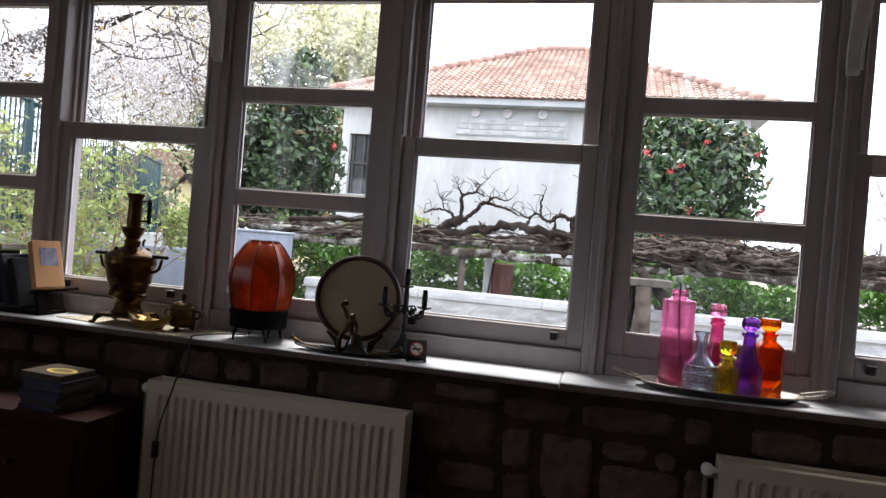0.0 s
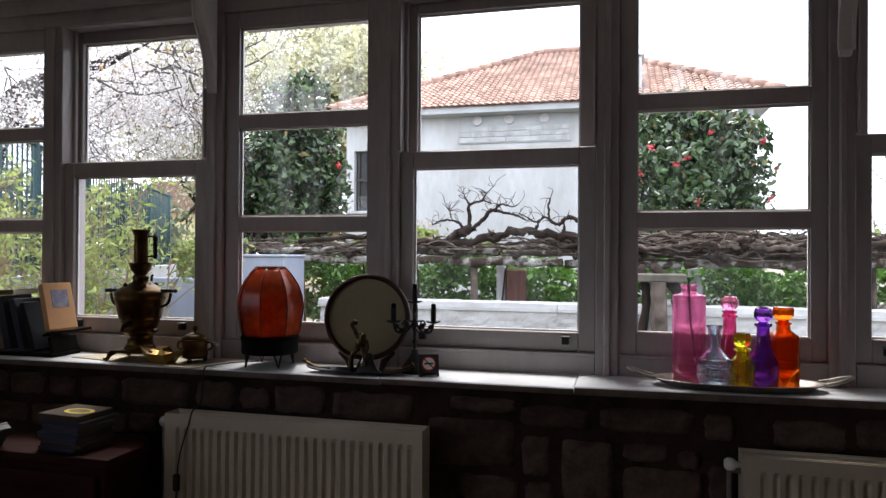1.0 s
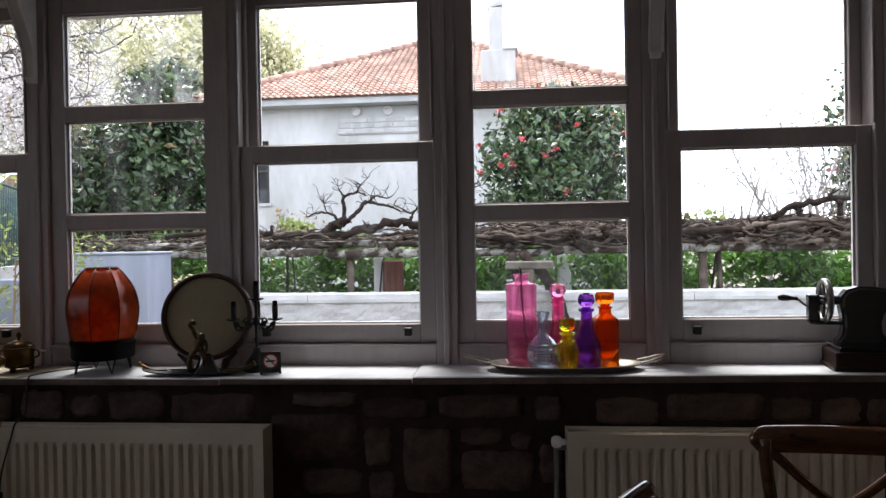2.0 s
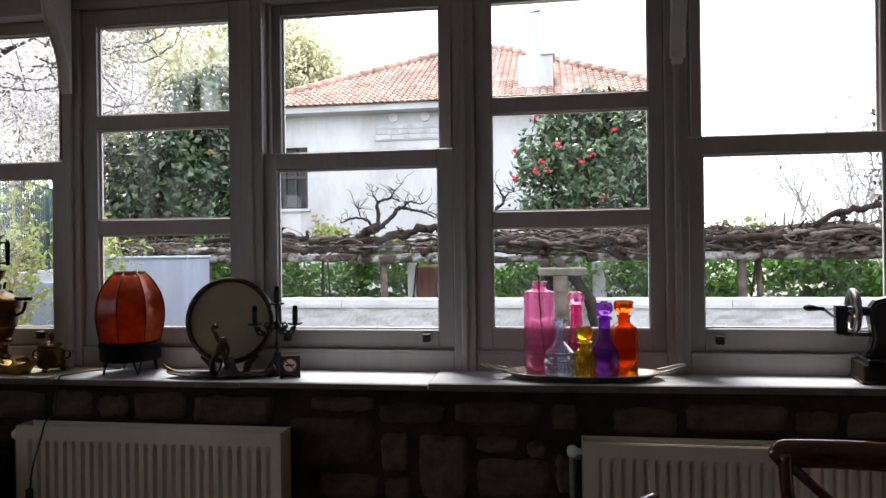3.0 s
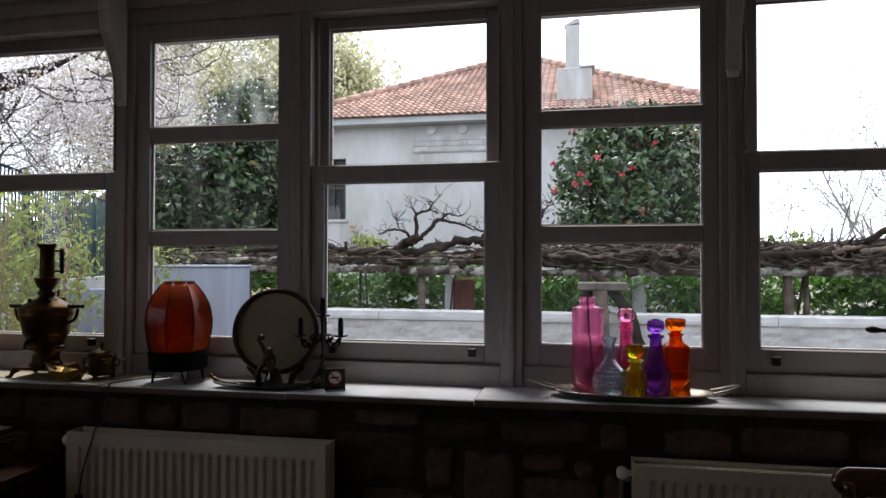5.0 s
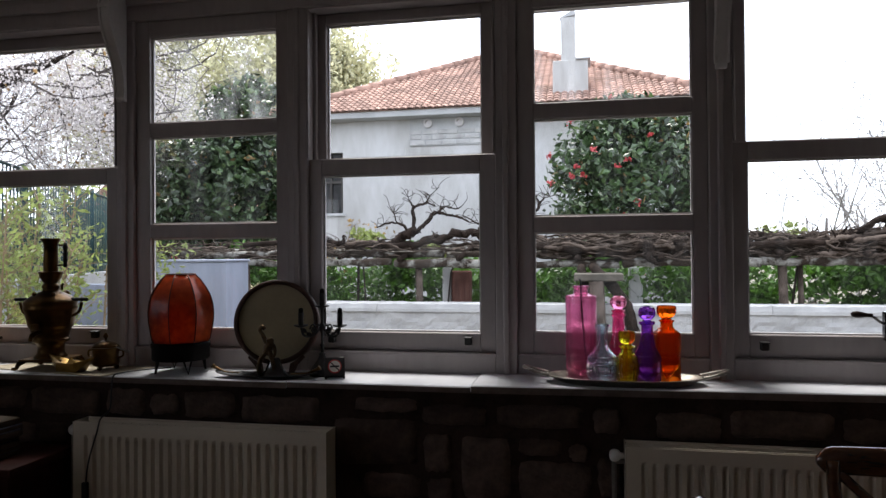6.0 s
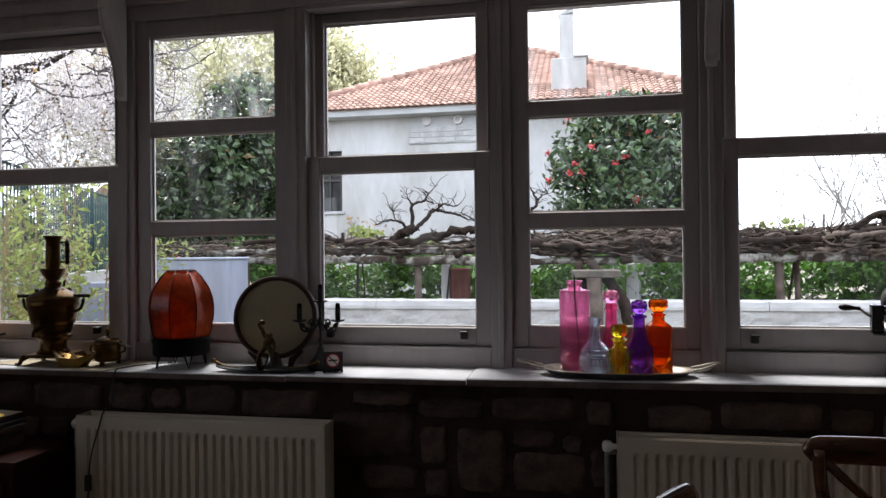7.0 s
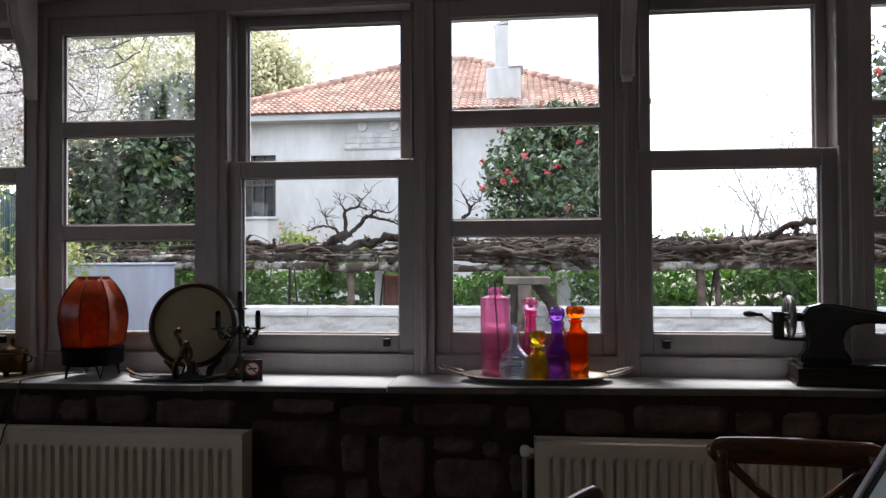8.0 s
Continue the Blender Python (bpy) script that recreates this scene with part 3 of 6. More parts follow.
def radiator(x0, x1, z0=0.16, z1=0.765, y0=-0.335, y1=-0.245):
    r = thing("radiator", "cream enamelled panel radiator with vertical flutes on the stone wall", "radiator", "radiators under the sill", m=pose(x0, 0, 0))
    w = x1 - x0
    # pressed front: a section with shallow channels between flat borders
    prof, pitch = [(0.0, 0.0), (0.030, 0.0)], 0.0334
    n = int((w - 0.06) / pitch)
    pitch = (w - 0.06) / n
    for k in range(n):
        a = 0.030 + k * pitch
        prof += [(a + pitch * (0.40 + 0.06 * j), 0.0115 * math.sin(math.pi * j / 10) ** 1.2) for j in range(11)]
    prof += [(w, 0.0)]
    zs = [(z0, 0.0), (z0 + 0.035, 0.0), (z0 + 0.055, 1.0), (z1 - 0.062, 1.0), (z1 - 0.042, 0.0), (z1, 0.0)]
    verts = [(x, y0 + d * s, z) for z, s in zs for x, d in prof]
    m = len(prof)
    faces = [(r0 * m + k, r0 * m + k + 1, (r0 + 1) * m + k + 1, (r0 + 1) * m + k) for r0 in range(len(zs) - 1) for k in range(m - 1)]
    back = len(verts)
    verts += [(x, y0 + 0.022, z) for x, z in ((0, z0), (w, z0), (w, z1), (0, z1))]
    faces += [(back, back + 3, back + 2, back + 1), (0, *range(back, back + 1), back + 1, *range(m - 1, 0, -1)), (5 * m, *range(5 * m + 1, 6 * m), back + 2, back + 3), (0, 5 * m, back + 3, back), (m - 1, back + 1, back + 2, 6 * m - 1)]
    raw("front_panel", verts, faces, ENAMEL, r)
    part("rear_panel", box(0.004, w - 0.004, y1 - 0.018, y1, z0, z1, 0.003), ENAMEL, r)
    # convector as a plain block, the shade of the slot painted on it
    part("convector", box(0.012, w - 0.012, y0 + 0.024, y1 - 0.02, z0 + 0.03, z1 - 0.030), GAP_SHADE, r)
    for a in (-0.003, w):
        part("side_cover", box(a, a + 0.003, y0 - 0.001, y1 + 0.001, z0 + 0.002, z1 + 0.004, 0.001), ENAMEL, r)
    grille = bmesh.new()
    for y in (y0 + 0.004, y1 - 0.010):
        add_box(grille, 0.001, w - 0.001, y, y + 0.006, z1 - 0.002, z1 + 0.003)
    for k in range(int(w / 0.036)):
        add_box(grille, 0.008 + k * 0.036, 0.011 + k * 0.036, y0 + 0.011, y1 - 0.011, z1 - 0.016, z1 - 0.011)
    part("top_grille", grille, ENAMEL, r)
    for x in (0.15, w - 0.15):
        part("wall_hook", box(x - 0.015, x + 0.015, y1, WALL_Y + 0.002, z1 - 0.2, z1 - 0.1), ENAMEL, r)
    knob = bmesh.new()
    add_lathe(knob, [(0.004, -0.017), (0.013, -0.015), (0.019, -0.008), (0.020, 0.002), (0.017, 0.012), (0.010, 0.018), (0.008, 0.036)], 20)
    bmesh.ops.transform(knob, matrix=Matrix.Rotation(radians(90), 4, "Y"), verts=knob.verts)
    bmesh.ops.translate(knob, vec=(-0.034, y0 + 0.045, z1 - 0.038), verts=knob.verts)
    part("valve_knob", knob, KNOB_WHITE, r, "white plastic radiator valve knob", True)
    tube("pipe", [(-0.036, y0 + 0.045, z1 - 0.05), (-0.036, y0 + 0.045, 0.3), (-0.036, y0 + 0.045, 0.0)], 0.008, STEEL, r)
    tube("valve_stub", [(-0.036, y0 + 0.045, z1 - 0.055), (0.0, y0 + 0.045, z1 - 0.055)], 0.009, STEEL, r)
    return r


radiator(-1.668, -0.690, z1=0.758)
radiator(0.304, 1.246, z1=0.758)

# ---- on the sill ----
# books in a rack
rack = thing("book_rack", "low dark wooden folding book rack on the sill", "book rack", m=pose(-2.30, -0.14, 0.92))
part("base", box(-0.95, 0.02, -0.075, 0.075, 0.0, 0.018, 0.003), RACK_WOOD, rack)
end = box(-0.008, 0.008, -0.07, 0.07, 0.018, 0.085, 0.004)
bmesh.ops.transform(end, matrix=pose(0.012, 0, 0, 0, -14, 0), verts=end.verts)
part("end_board", end, RACK_WOOD, rack)
tube("end_rail", [(-0.03, -0.075, 0.090), (0.0, -0.02, 0.098), (0.05, 0.03, 0.106), (0.085, 0.06, 0.112)], 0.006, RACK_WOOD, rack)
tube("rail_post", [(0.0, -0.02, 0.018), (0.0, -0.02, 0.098)], 0.005, RACK_WOOD, rack, n=8)


def book(x, height, depth, thick, board, lean, label, cover=False, z=0.94, turn=0.0):
    b = thing("book", label, "book", "books in the rack", m=pose(x, -0.14, z, 0, lean, turn))
    part("cover", box(0, thick, -depth / 2, depth / 2, 0, height, 0.002), board, b)
    part("paper_block", box(0.003, thick - 0.003, -depth / 2 + 0.004, depth / 2 - 0.003, 0.004, height + 0.0006), WHITE_PAPER, b)
    if cover:
        part("cover_photo", box(thick, thick + 0.0012, -depth / 2 + 0.028, depth / 2 - 0.02, height * 0.46, height * 0.84), PHOTO_BLUE, b, "blurred blue and violet cover picture")
    return b


for x, h, d, t, mat, lean, label in (
    (-2.455, 0.215, 0.14, 0.030, NAVY_BOARD, -12, "tall dark navy book leaning in the rack"),
    (-2.395, 0.205, 0.14, 0.024, GREY_BOARD, -14, "grey clothbound book leaning in the rack"),
    (-2.525, 0.225, 0.15, 0.034, NAVY_BOARD, -8, "thick black book standing in the rack"),
    (-2.595, 0.20, 0.14, 0.030, CARDBOARD, -6, "brown clothbound book standing in the rack"),
    (-2.665, 0.21, 0.14, 0.028, WHITE_PAPER, -5, "pale paperback standing in the rack"),
    (-2.74, 0.22, 0.15, 0.034, NAVY_BOARD, -3, "dark blue book standing in the rack"),
    (-2.81, 0.19, 0.14, 0.026, GREY_BOARD, 0, "grey paperback standing in the rack"),
):
    book(x, h, d, t, mat, lean - 4, label)
book(-2.32, 0.20, 0.115, 0.040, ORANGE_BOARD, -21, "orange hardback book with a photo on its cover", True, 1.02, -22)
flat = thing("book", "brown book lying flat on top of the upright books", "book", "books in the rack", m=pose(-2.60, -0.14, 1.165, 0, -4, 4))
part("cover", box(-0.10, 0.10, -0.07, 0.07, 0, 0.022, 0.002), CARDBOARD, flat)
part("paper_block", box(-0.097, 0.1006, -0.066, 0.066, 0.003, 0.019), WHITE_PAPER, flat)

place_mat = tagged(finish("place_mat", extrude_outline([(-2.215, -0.19), (-1.585, -0.300), (-1.50, -0.075), (-2.13, -0.040)], "z", 0.9215, 0.9245), MAT_STRAW), "thin woven straw mat with a dark edge under the samovar", "mat")

# samovar
SAM = (-1.925, -0.145, 0.925)
samovar = thing("samovar", "dark tarnished brass samovar with a chimney jug on its mat", "samovar", m=pose(*SAM, 0, 0, 8))
stand = box(-0.088, 0.088, -0.075, 0.075, 0.030, 0.040, 0.003)
part("base_plate", stand, BRASS, samovar)
for sx in (-1, 1):
    for sy in (-1, 1):
        tube("foot", curve_points([(sx * 0.07, sy * 0.06, 0.034), (sx * 0.086, sy * 0.072, 0.022), (sx * 0.092, sy * 0.078, 0.006), (sx * 0.106, sy * 0.084, 0.005)], 3), [0.010] * 4 + [0.008] * 4 + [0.006] * 2, BRASS, samovar, n=8)
part("body", lathe([(0.060, 0.040), (0.061, 0.046), (0.056, 0.052), (0.050, 0.060), (0.048, 0.078), (0.050, 0.094), (0.056, 0.099), (0.0685, 0.106), (0.0700, 0.112), (0.0670, 0.117), (0.0640, 0.122), (0.0715, 0.146), (0.0745, 0.152), (0.0730, 0.157), (0.0800, 0.162), (0.0830, 0.172), (0.0870, 0.195), (0.0925, 0.222), (0.0965, 0.232), (0.0985, 0.237), (0.0985, 0.243), (0.0960, 0.247), (0.0975, 0.256), (0.0985, 0.262), (0.0955, 0.268), (0.0860, 0.276), (0.0700, 0.288), (0.0500, 0.298), (0.0360, 0.304), (0.0300, 0.309), (0.0290, 0.316), (0.0330, 0.322), (0.0290, 0.330), (0.0255, 0.338)], 48), BRASS, samovar, smooth=True)
for a in (0.9, 2.4, 4.1, 5.4):
    part("vent_cap", lathe([(0.004, 0.0), (0.009, 0.004), (0.009, 0.010), (0.004, 0.016), (0.001, 0.017)], 12, (0.062 * math.cos(a), 0.062 * math.sin(a), 0.288)), BRASS, samovar, smooth=True)
part("crown_cup", lathe([(0.024, 0.336), (0.030, 0.345), (0.040, 0.360), (0.044, 0.376), (0.047, 0.384), (0.044, 0.385), (0.034, 0.372), (0.026, 0.360)], 32), BRASS, samovar, smooth=True)
jug = part("chimney_jug", lathe([(0.024, 0.362), (0.027, 0.39), (0.0275, 0.42), (0.026, 0.47), (0.027, 0.495), (0.036, 0.513), (0.037, 0.517), (0.033, 0.516), (0.024, 0.495), (0.022, 0.42)], 28), BRASS, samovar, smooth=True)
tube("jug_arm", [(0.024, 0, 0.490), (0.058, 0, 0.490)], 0.004, BRASS, jug)
tube("jug_arm", [(0.024, 0, 0.408), (0.060, 0, 0.412)], 0.004, BRASS, jug)
part("jug_handle", lathe([(0.005, 0.400), (0.009, 0.408), (0.007, 0.418), (0.010, 0.432), (0.0075, 0.442), (0.0105, 0.456), (0.0075, 0.468), (0.010, 0.480), (0.006, 0.500)], 12, (0.060, 0, 0)), IRON, jug, "black turned wooden handle", True)
for s in (-1, 1):
    tube("handle_bow", curve_points([(s * 0.083, 0, 0.205), (s * 0.116, 0, 0.222), (s * 0.128, 0, 0.262)], 4), 0.006, BRASS, samovar)
    grip = lathe([(0.004, -0.034), (0.008, -0.03), (0.0065, -0.018), (0.009, -0.008), (0.0065, 0.0), (0.009, 0.010), (0.0065, 0.02), (0.009, 0.03), (0.004, 0.036)], 12)
    bmesh.ops.transform(grip, matrix=pose(s * 0.118, 0, 0.272, 0, 90, 0), verts=grip.verts)
    part("handle_grip", grip, IRON, samovar, "black turned wooden grip", True)
tube("tap", curve_points([(0.0, -0.066, 0.15), (0.0, -0.10, 0.145), (0.0, -0.125, 0.135), (0.0, -0.130, 0.118)], 4), [0.010] * 8 + [0.007] * 5, BRASS, samovar)
part("tap_key", box(-0.018, 0.018, -0.108, -0.100, 0.158, 0.184, 0.004), BRASS, samovar)
tube("lid_knob", [(0.040, 0.01, 0.310), (0.040, 0.01, 0.328), (0.046, 0.01, 0.336)], 0.005, BRASS, samovar)

# folded boat
boat = thing("brass_boat", "bright yellow brass boat shaped like folded paper", "ornament", m=pose(-1.775, -0.215, 0.925, 0, 0, -8))
verts = [(-0.085, 0, 0.062), (-0.035, -0.022, 0.0), (0.035, -0.022, 0.0), (0.085, 0, 0.058), (-0.035, 0.022, 0.0), (0.035, 0.022, 0.0), (-0.030, -0.030, 0.036), (0.030, -0.030, 0.034), (-0.030, 0.030, 0.036), (0.030, 0.030, 0.034), (-0.02, 0, 0.02), (0.02, 0, 0.02)]
faces = [(0, 1, 6), (1, 2, 7, 6), (2, 3, 7), (0, 8, 4), (4, 8, 9, 5), (3, 5, 9), (1, 4, 5, 2), (0, 4, 1), (3, 2, 5), (0, 6, 10, 8), (6, 7, 11, 10), (7, 3, 9, 11), (8, 10, 11, 9)]
raw("hull", [(x * 1.35, y * 1.2, z) for x, y, z in verts], faces, BRASS_BRIGHT, boat)
raw("peak", [(-0.026, -0.008, 0.018), (0.026, -0.008, 0.018), (0.0, 0, 0.056), (-0.026, 0.008, 0.018), (0.026, 0.008, 0.018)], [(0, 1, 2), (4, 3, 2), (1, 4, 2), (3, 0, 2), (0, 3, 4, 1)], BRASS_BRIGHT, boat)

# sugar bowl
bowl = thing("sugar_bowl", "small lidded brass sugar bowl on ball feet", "bowl", m=pose(-1.665, -0.16, 0.9255, 0, 0, 10))
part("body", lathe([(0.040, 0.014), (0.048, 0.018), (0.050, 0.030), (0.047, 0.055), (0.050, 0.078), (0.054, 0.084), (0.052, 0.087), (0.046, 0.085)], 32), BRASS, bowl, smooth=True)
lid = part("lid", lathe([(0.051, 0.088), (0.048, 0.094), (0.036, 0.104), (0.018, 0.110), (0.010, 0.113)], 28), BRASS, bowl, smooth=True)
part("knob", lathe([(0.006, 0.112), (0.004, 0.118), (0.009, 0.127), (0.010, 0.132), (0.005, 0.140), (0.002, 0.143)], 16), BRASS, lid, smooth=True)
for k in range(3):
    a = math.tau * k / 3 + 0.4
    part("ball_foot", lathe([(0.002, 0), (0.008, 0.003), (0.010, 0.009), (0.008, 0.015), (0.003, 0.018)], 12, (0.038 * math.cos(a), 0.038 * math.sin(a), 0)), BRASS, bowl, smooth=True)
for s in (-1, 1):
    tube("handle", curve_points([(s * 0.046, 0, 0.075), (s * 0.066, 0, 0.074), (s * 0.068, 0, 0.054), (s * 0.05, 0, 0.046)], 4), 0.004, BRASS, bowl)
tube("spoon", curve_points([(0.048, -0.012, 0.088), (0.075, -0.014, 0.078), (0.100, -0.016, 0.068)], 4), [0.003] * 5 + [0.004, 0.006, 0.007, 0.004], STEEL, bowl)

# leather lamp with its cord
lamp = thing("table_lamp", "orange-red stitched leather lamp on a dark base", "lamp", m=pose(-1.352, -0.140, 0.9205, 0, 0, 12))
SHADE = [(0.104, 0.118), (0.112, 0.131), (0.119, 0.165), (0.1250, 0.202), (0.1265, 0.232), (0.122, 0.268), (0.112, 0.300), (0.096, 0.328), (0.075, 0.357), (0.055, 0.377)]


def shade_radius(a, z):
    k = (a * 8 / math.tau) % 1.0
    return 1 - 0.072 * math.sin(math.pi * k) - (math.sin(math.pi * k) * (0.20 * math.exp(-((z - 0.262) / 0.030) ** 2) + 0.12 * math.exp(-((z - 0.335) / 0.018) ** 2) + 0.08 * math.exp(-((z - 0.19) / 0.02) ** 2)) if a * 8 / math.tau >= 7 else 0)


inner = [(r - 0.003, z) for r, z in reversed(SHADE)]
bm = bmesh.new()
rings = []
for r, z in SHADE + inner:
    rings.append([bm.verts.new((r * shade_radius(math.tau * k / 96, z) * math.cos(math.tau * k / 96), r * shade_radius(math.tau * k / 96, z) * math.sin(math.tau * k / 96), z)) for k in range(96)])
for a, b in zip(rings, rings[1:] + rings[:1]):
    for k in range(96):
        bm.faces.new((a[k], a[(k + 1) % 96], b[(k + 1) % 96], b[k]))
part("shade", bm, HIDE, lamp, "orange-red translucent leather shade, dented on one panel", True)
for k in range(8):
    a = math.tau * k / 8
    tube("seam", [((r + 0.001) * math.cos(a), (r + 0.001) * math.sin(a), z) for r, z in SHADE], 0.0022, SEAM, lamp, n=6)
tube("top_hoop", [(0.055 * math.cos(math.tau * k / 32), 0.055 * math.sin(math.tau * k / 32), 0.377) for k in range(33)], 0.003, SEAM, lamp, n=6)
part("base", lathe([(0.090, 0.048), (0.102, 0.050), (0.106, 0.056), (0.106, 0.096), (0.109, 0.100), (0.109, 0.112), (0.105, 0.119), (0.060, 0.119)], 48), LAMP_BASE, lamp, "dark leather drum base", True)
for k in range(4):
    a = math.tau * k / 4 + 0.62
    c, s = math.cos(a), math.sin(a)
    tube("leg", [(0.086 * c - 0.014 * s, 0.086 * s + 0.014 * c, 0.050), (0.094 * c, 0.094 * s, 0.003), (0.086 * c + 0.014 * s, 0.086 * s - 0.014 * c, 0.050)], 0.004, IRON, lamp, n=8)
part("bulb", lathe([(0.014, 0.119), (0.014, 0.15), (0.020, 0.17), (0.030, 0.20), (0.030, 0.22), (0.018, 0.243), (0.002, 0.25)], 20), KNOB_WHITE, lamp, "white glass bulb, switched off", True)
cord = thing("lamp_cord", "thin black lamp cord with an inline switch hanging over the radiator", "cable")
CORD = curve_points([(-1.42, -0.10, 0.9285), (-1.49, -0.15, 0.9285), (-1.535, -0.24, 0.9285), (-1.545, -0.278, 0.921), (-1.55, -0.283, 0.86), (-1.552, -0.29, 0.80), (-1.555, -0.335, 0.776), (-1.565, -0.342, 0.73), (-1.60, -0.342, 0.62), (-1.612, -0.343, 0.52), (-1.615, -0.345, 0.30), (-1.60, -0.36, 0.05), (-1.55, -0.37, 0.006)], 5)
tube("wire", CORD, 0.0030, BLACK_PLASTIC, cord, n=8)
part("switch", box(-1.624, -1.602, -0.352, -0.336, 0.485, 0.545, 0.006, 2), BLACK_PLASTIC, cord)

# frame drum leaning on the window
drum = thing("frame_drum", "round frame drum with a tan skin leaning against the window", "drum", m=pose(-0.970, -0.100, 1.113, -8, 0, 12))
rim = lathe([(0.142, -0.028), (0.156, -0.030), (0.160, -0.024), (0.160, 0.024), (0.156, 0.030), (0.146, 0.030), (0.142, 0.024), (0.142, -0.028)], 64, caps=False)
bmesh.ops.transform(rim, matrix=Matrix.Rotation(radians(90), 4, "X"), verts=rim.verts)
part("hoop", rim, DRUM_RIM, drum, "dark wooden hoop", True)
skin = lathe([(0.1425, 0.0165), (0.1425, 0.0190), (0.08, 0.0192), (0.001, 0.0192)], 64)
bmesh.ops.transform(skin, matrix=Matrix.Rotation(radians(90), 4, "X"), verts=skin.verts)
for s in (-1, 1):
    cradle = extrude_outline([(s * 0.100, -0.122), (s * 0.080, -0.142), (s * 0.055, -0.156), (s * 0.048, -0.192), (s * 0.066, -0.192), (s * 0.078, -0.164), (s * 0.106, -0.134)], "y", -0.012, 0.012)
    part("cradle", cradle, DRUM_RIM, drum, "dark wooden foot")
part("skin", skin, DRUM_SKIN, drum, "taut tan drum skin")

# boat-shaped black dish with a brass statuette
dish = thing("leaf_dish", "black leaf-shaped metal dish with upturned brass tips", "dish", m=pose(-0.965, -0.215, 0.9215, 0, 0, 2))
verts, faces = [], []
N, M = 28, 8
for k in range(N + 1):
    u = -1 + 2 * k / N
    half = 0.050 * math.sqrt(max(1 - u * u, 0)) + 0.003
    for j in range(M + 1):
        v = -1 + 2 * j / M
        verts.append((0.195 * u, half * v, 0.004 + 0.020 * abs(u) ** 3 + 0.010 * v * v * (1 - u * u)))
for k in range(N):
    for j in range(M):
        a = k * (M + 1) + j
        faces.append((a, a + M + 1, a + M + 2, a + 1))
top = len(verts)
verts += [(x, y, z - 0.004) for x, y, z in verts]
faces += [tuple(i + top for i in reversed(f)) for f in faces[: N * M]]
edge = [k * (M + 1) for k in range(N + 1)] + [N * (M + 1) + j for j in range(1, M + 1)] + [k * (M + 1) + M for k in range(N - 1, -1, -1)] + [j for j in range(M - 1, 0, -1)]
faces += [(a, b, b + top, a + top) for a, b in zip(edge, edge[1:] + edge[:1])]
raw("plate", verts, faces, IRON, dish, smooth=True)
for s in (-1, 1):
    tube("tip", curve_points([(s * 0.10, -0.010, 0.017), (s * 0.155, -0.006, 0.020), (s * 0.192, 0, 0.032), (s * 0.207, 0, 0.040)], 4), [0.003] * 6 + [0.005, 0.006, 0.006, 0.006, 0.007, 0.009, 0.010], BRASS, dish)

part("dome", lathe([(0.066, 0.002), (0.052, 0.010), (0.036, 0.026), (0.026, 0.050), (0.020, 0.068), (0.014, 0.072), (0.001, 0.073)], 28, (0.030, 0.012, 0), (1.0, 0.55)), JAPAN, dish, "dark polished dome", True)
statue = bmesh.new()
vs, fs = [], []
for line, radii in (
    ([(-0.034, -0.004, 0.002), (-0.036, -0.008, 0.030), (-0.030, -0.008, 0.060), (-0.010, -0.004, 0.086)], (0.010, 0.009, 0.010, 0.011)),
    ([(0.024, -0.006, 0.002), (0.022, -0.008, 0.034), (0.012, -0.006, 0.064), (0.002, -0.002, 0.088)], (0.009, 0.009, 0.010, 0.011)),
    ([(-0.010, 0.0, 0.076), (-0.004, 0.0, 0.098), (0.004, 0.0, 0.116), (0.002, 0.0, 0.138)], (0.017, 0.018, 0.014, 0.009)),
    ([(-0.004, 0.0, 0.112), (-0.018, 0.0, 0.134), (-0.028, 0.0, 0.156)], (0.009, 0.008, 0.006)),
    ([(0.004, 0.0, 0.116), (0.020, -0.004, 0.108), (0.026, -0.006, 0.084), (0.018, -0.006, 0.066)], (0.008, 0.007, 0.006, 0.005)),
    ([(-0.028, 0.0, 0.152), (-0.036, 0.0, 0.166), (-0.026, 0.0, 0.178), (-0.016, 0.0, 0.168)], (0.007, 0.008, 0.008, 0.006)),
):
    pts = curve_points(line, 4)
    tube_data(pts, [radii[min(k // 4, len(radii) - 1)] for k in range(len(pts))], 9, vs, fs, 0.12, random.Random(8))
base_index = [statue.verts.new(v) for v in vs]
for f in fs:
    statue.faces.new([base_index[k] for k in f])
figurine = tagged(finish("statuette", statue, BRONZE, smooth=True), "small dark bronze statuette on the leaf-shaped dish", "statuette")
figurine.matrix_basis = pose(-0.955, -0.205, 0.928)

# candelabra
cand = thing("candelabra", "black wrought iron candelabra with curled arms", "candle holder", m=pose(-0.776, -0.135, 0.9215, 0, 0, 5))
part("foot", lathe([(0.048, 0.0), (0.050, 0.006), (0.046, 0.018), (0.036, 0.036), (0.020, 0.056), (0.011, 0.074), (0.013, 0.080), (0.007, 0.086)], 24), IRON, cand, smooth=True)
part("stem", lathe([(0.006, 0.085), (0.0055, 0.105), (0.010, 0.112), (0.0055, 0.120), (0.0055, 0.160), (0.011, 0.168), (0.013, 0.178), (0.009, 0.190), (0.0055, 0.196), (0.0055, 0.240), (0.009, 0.247), (0.006, 0.26)], 16), IRON, cand, smooth=True)
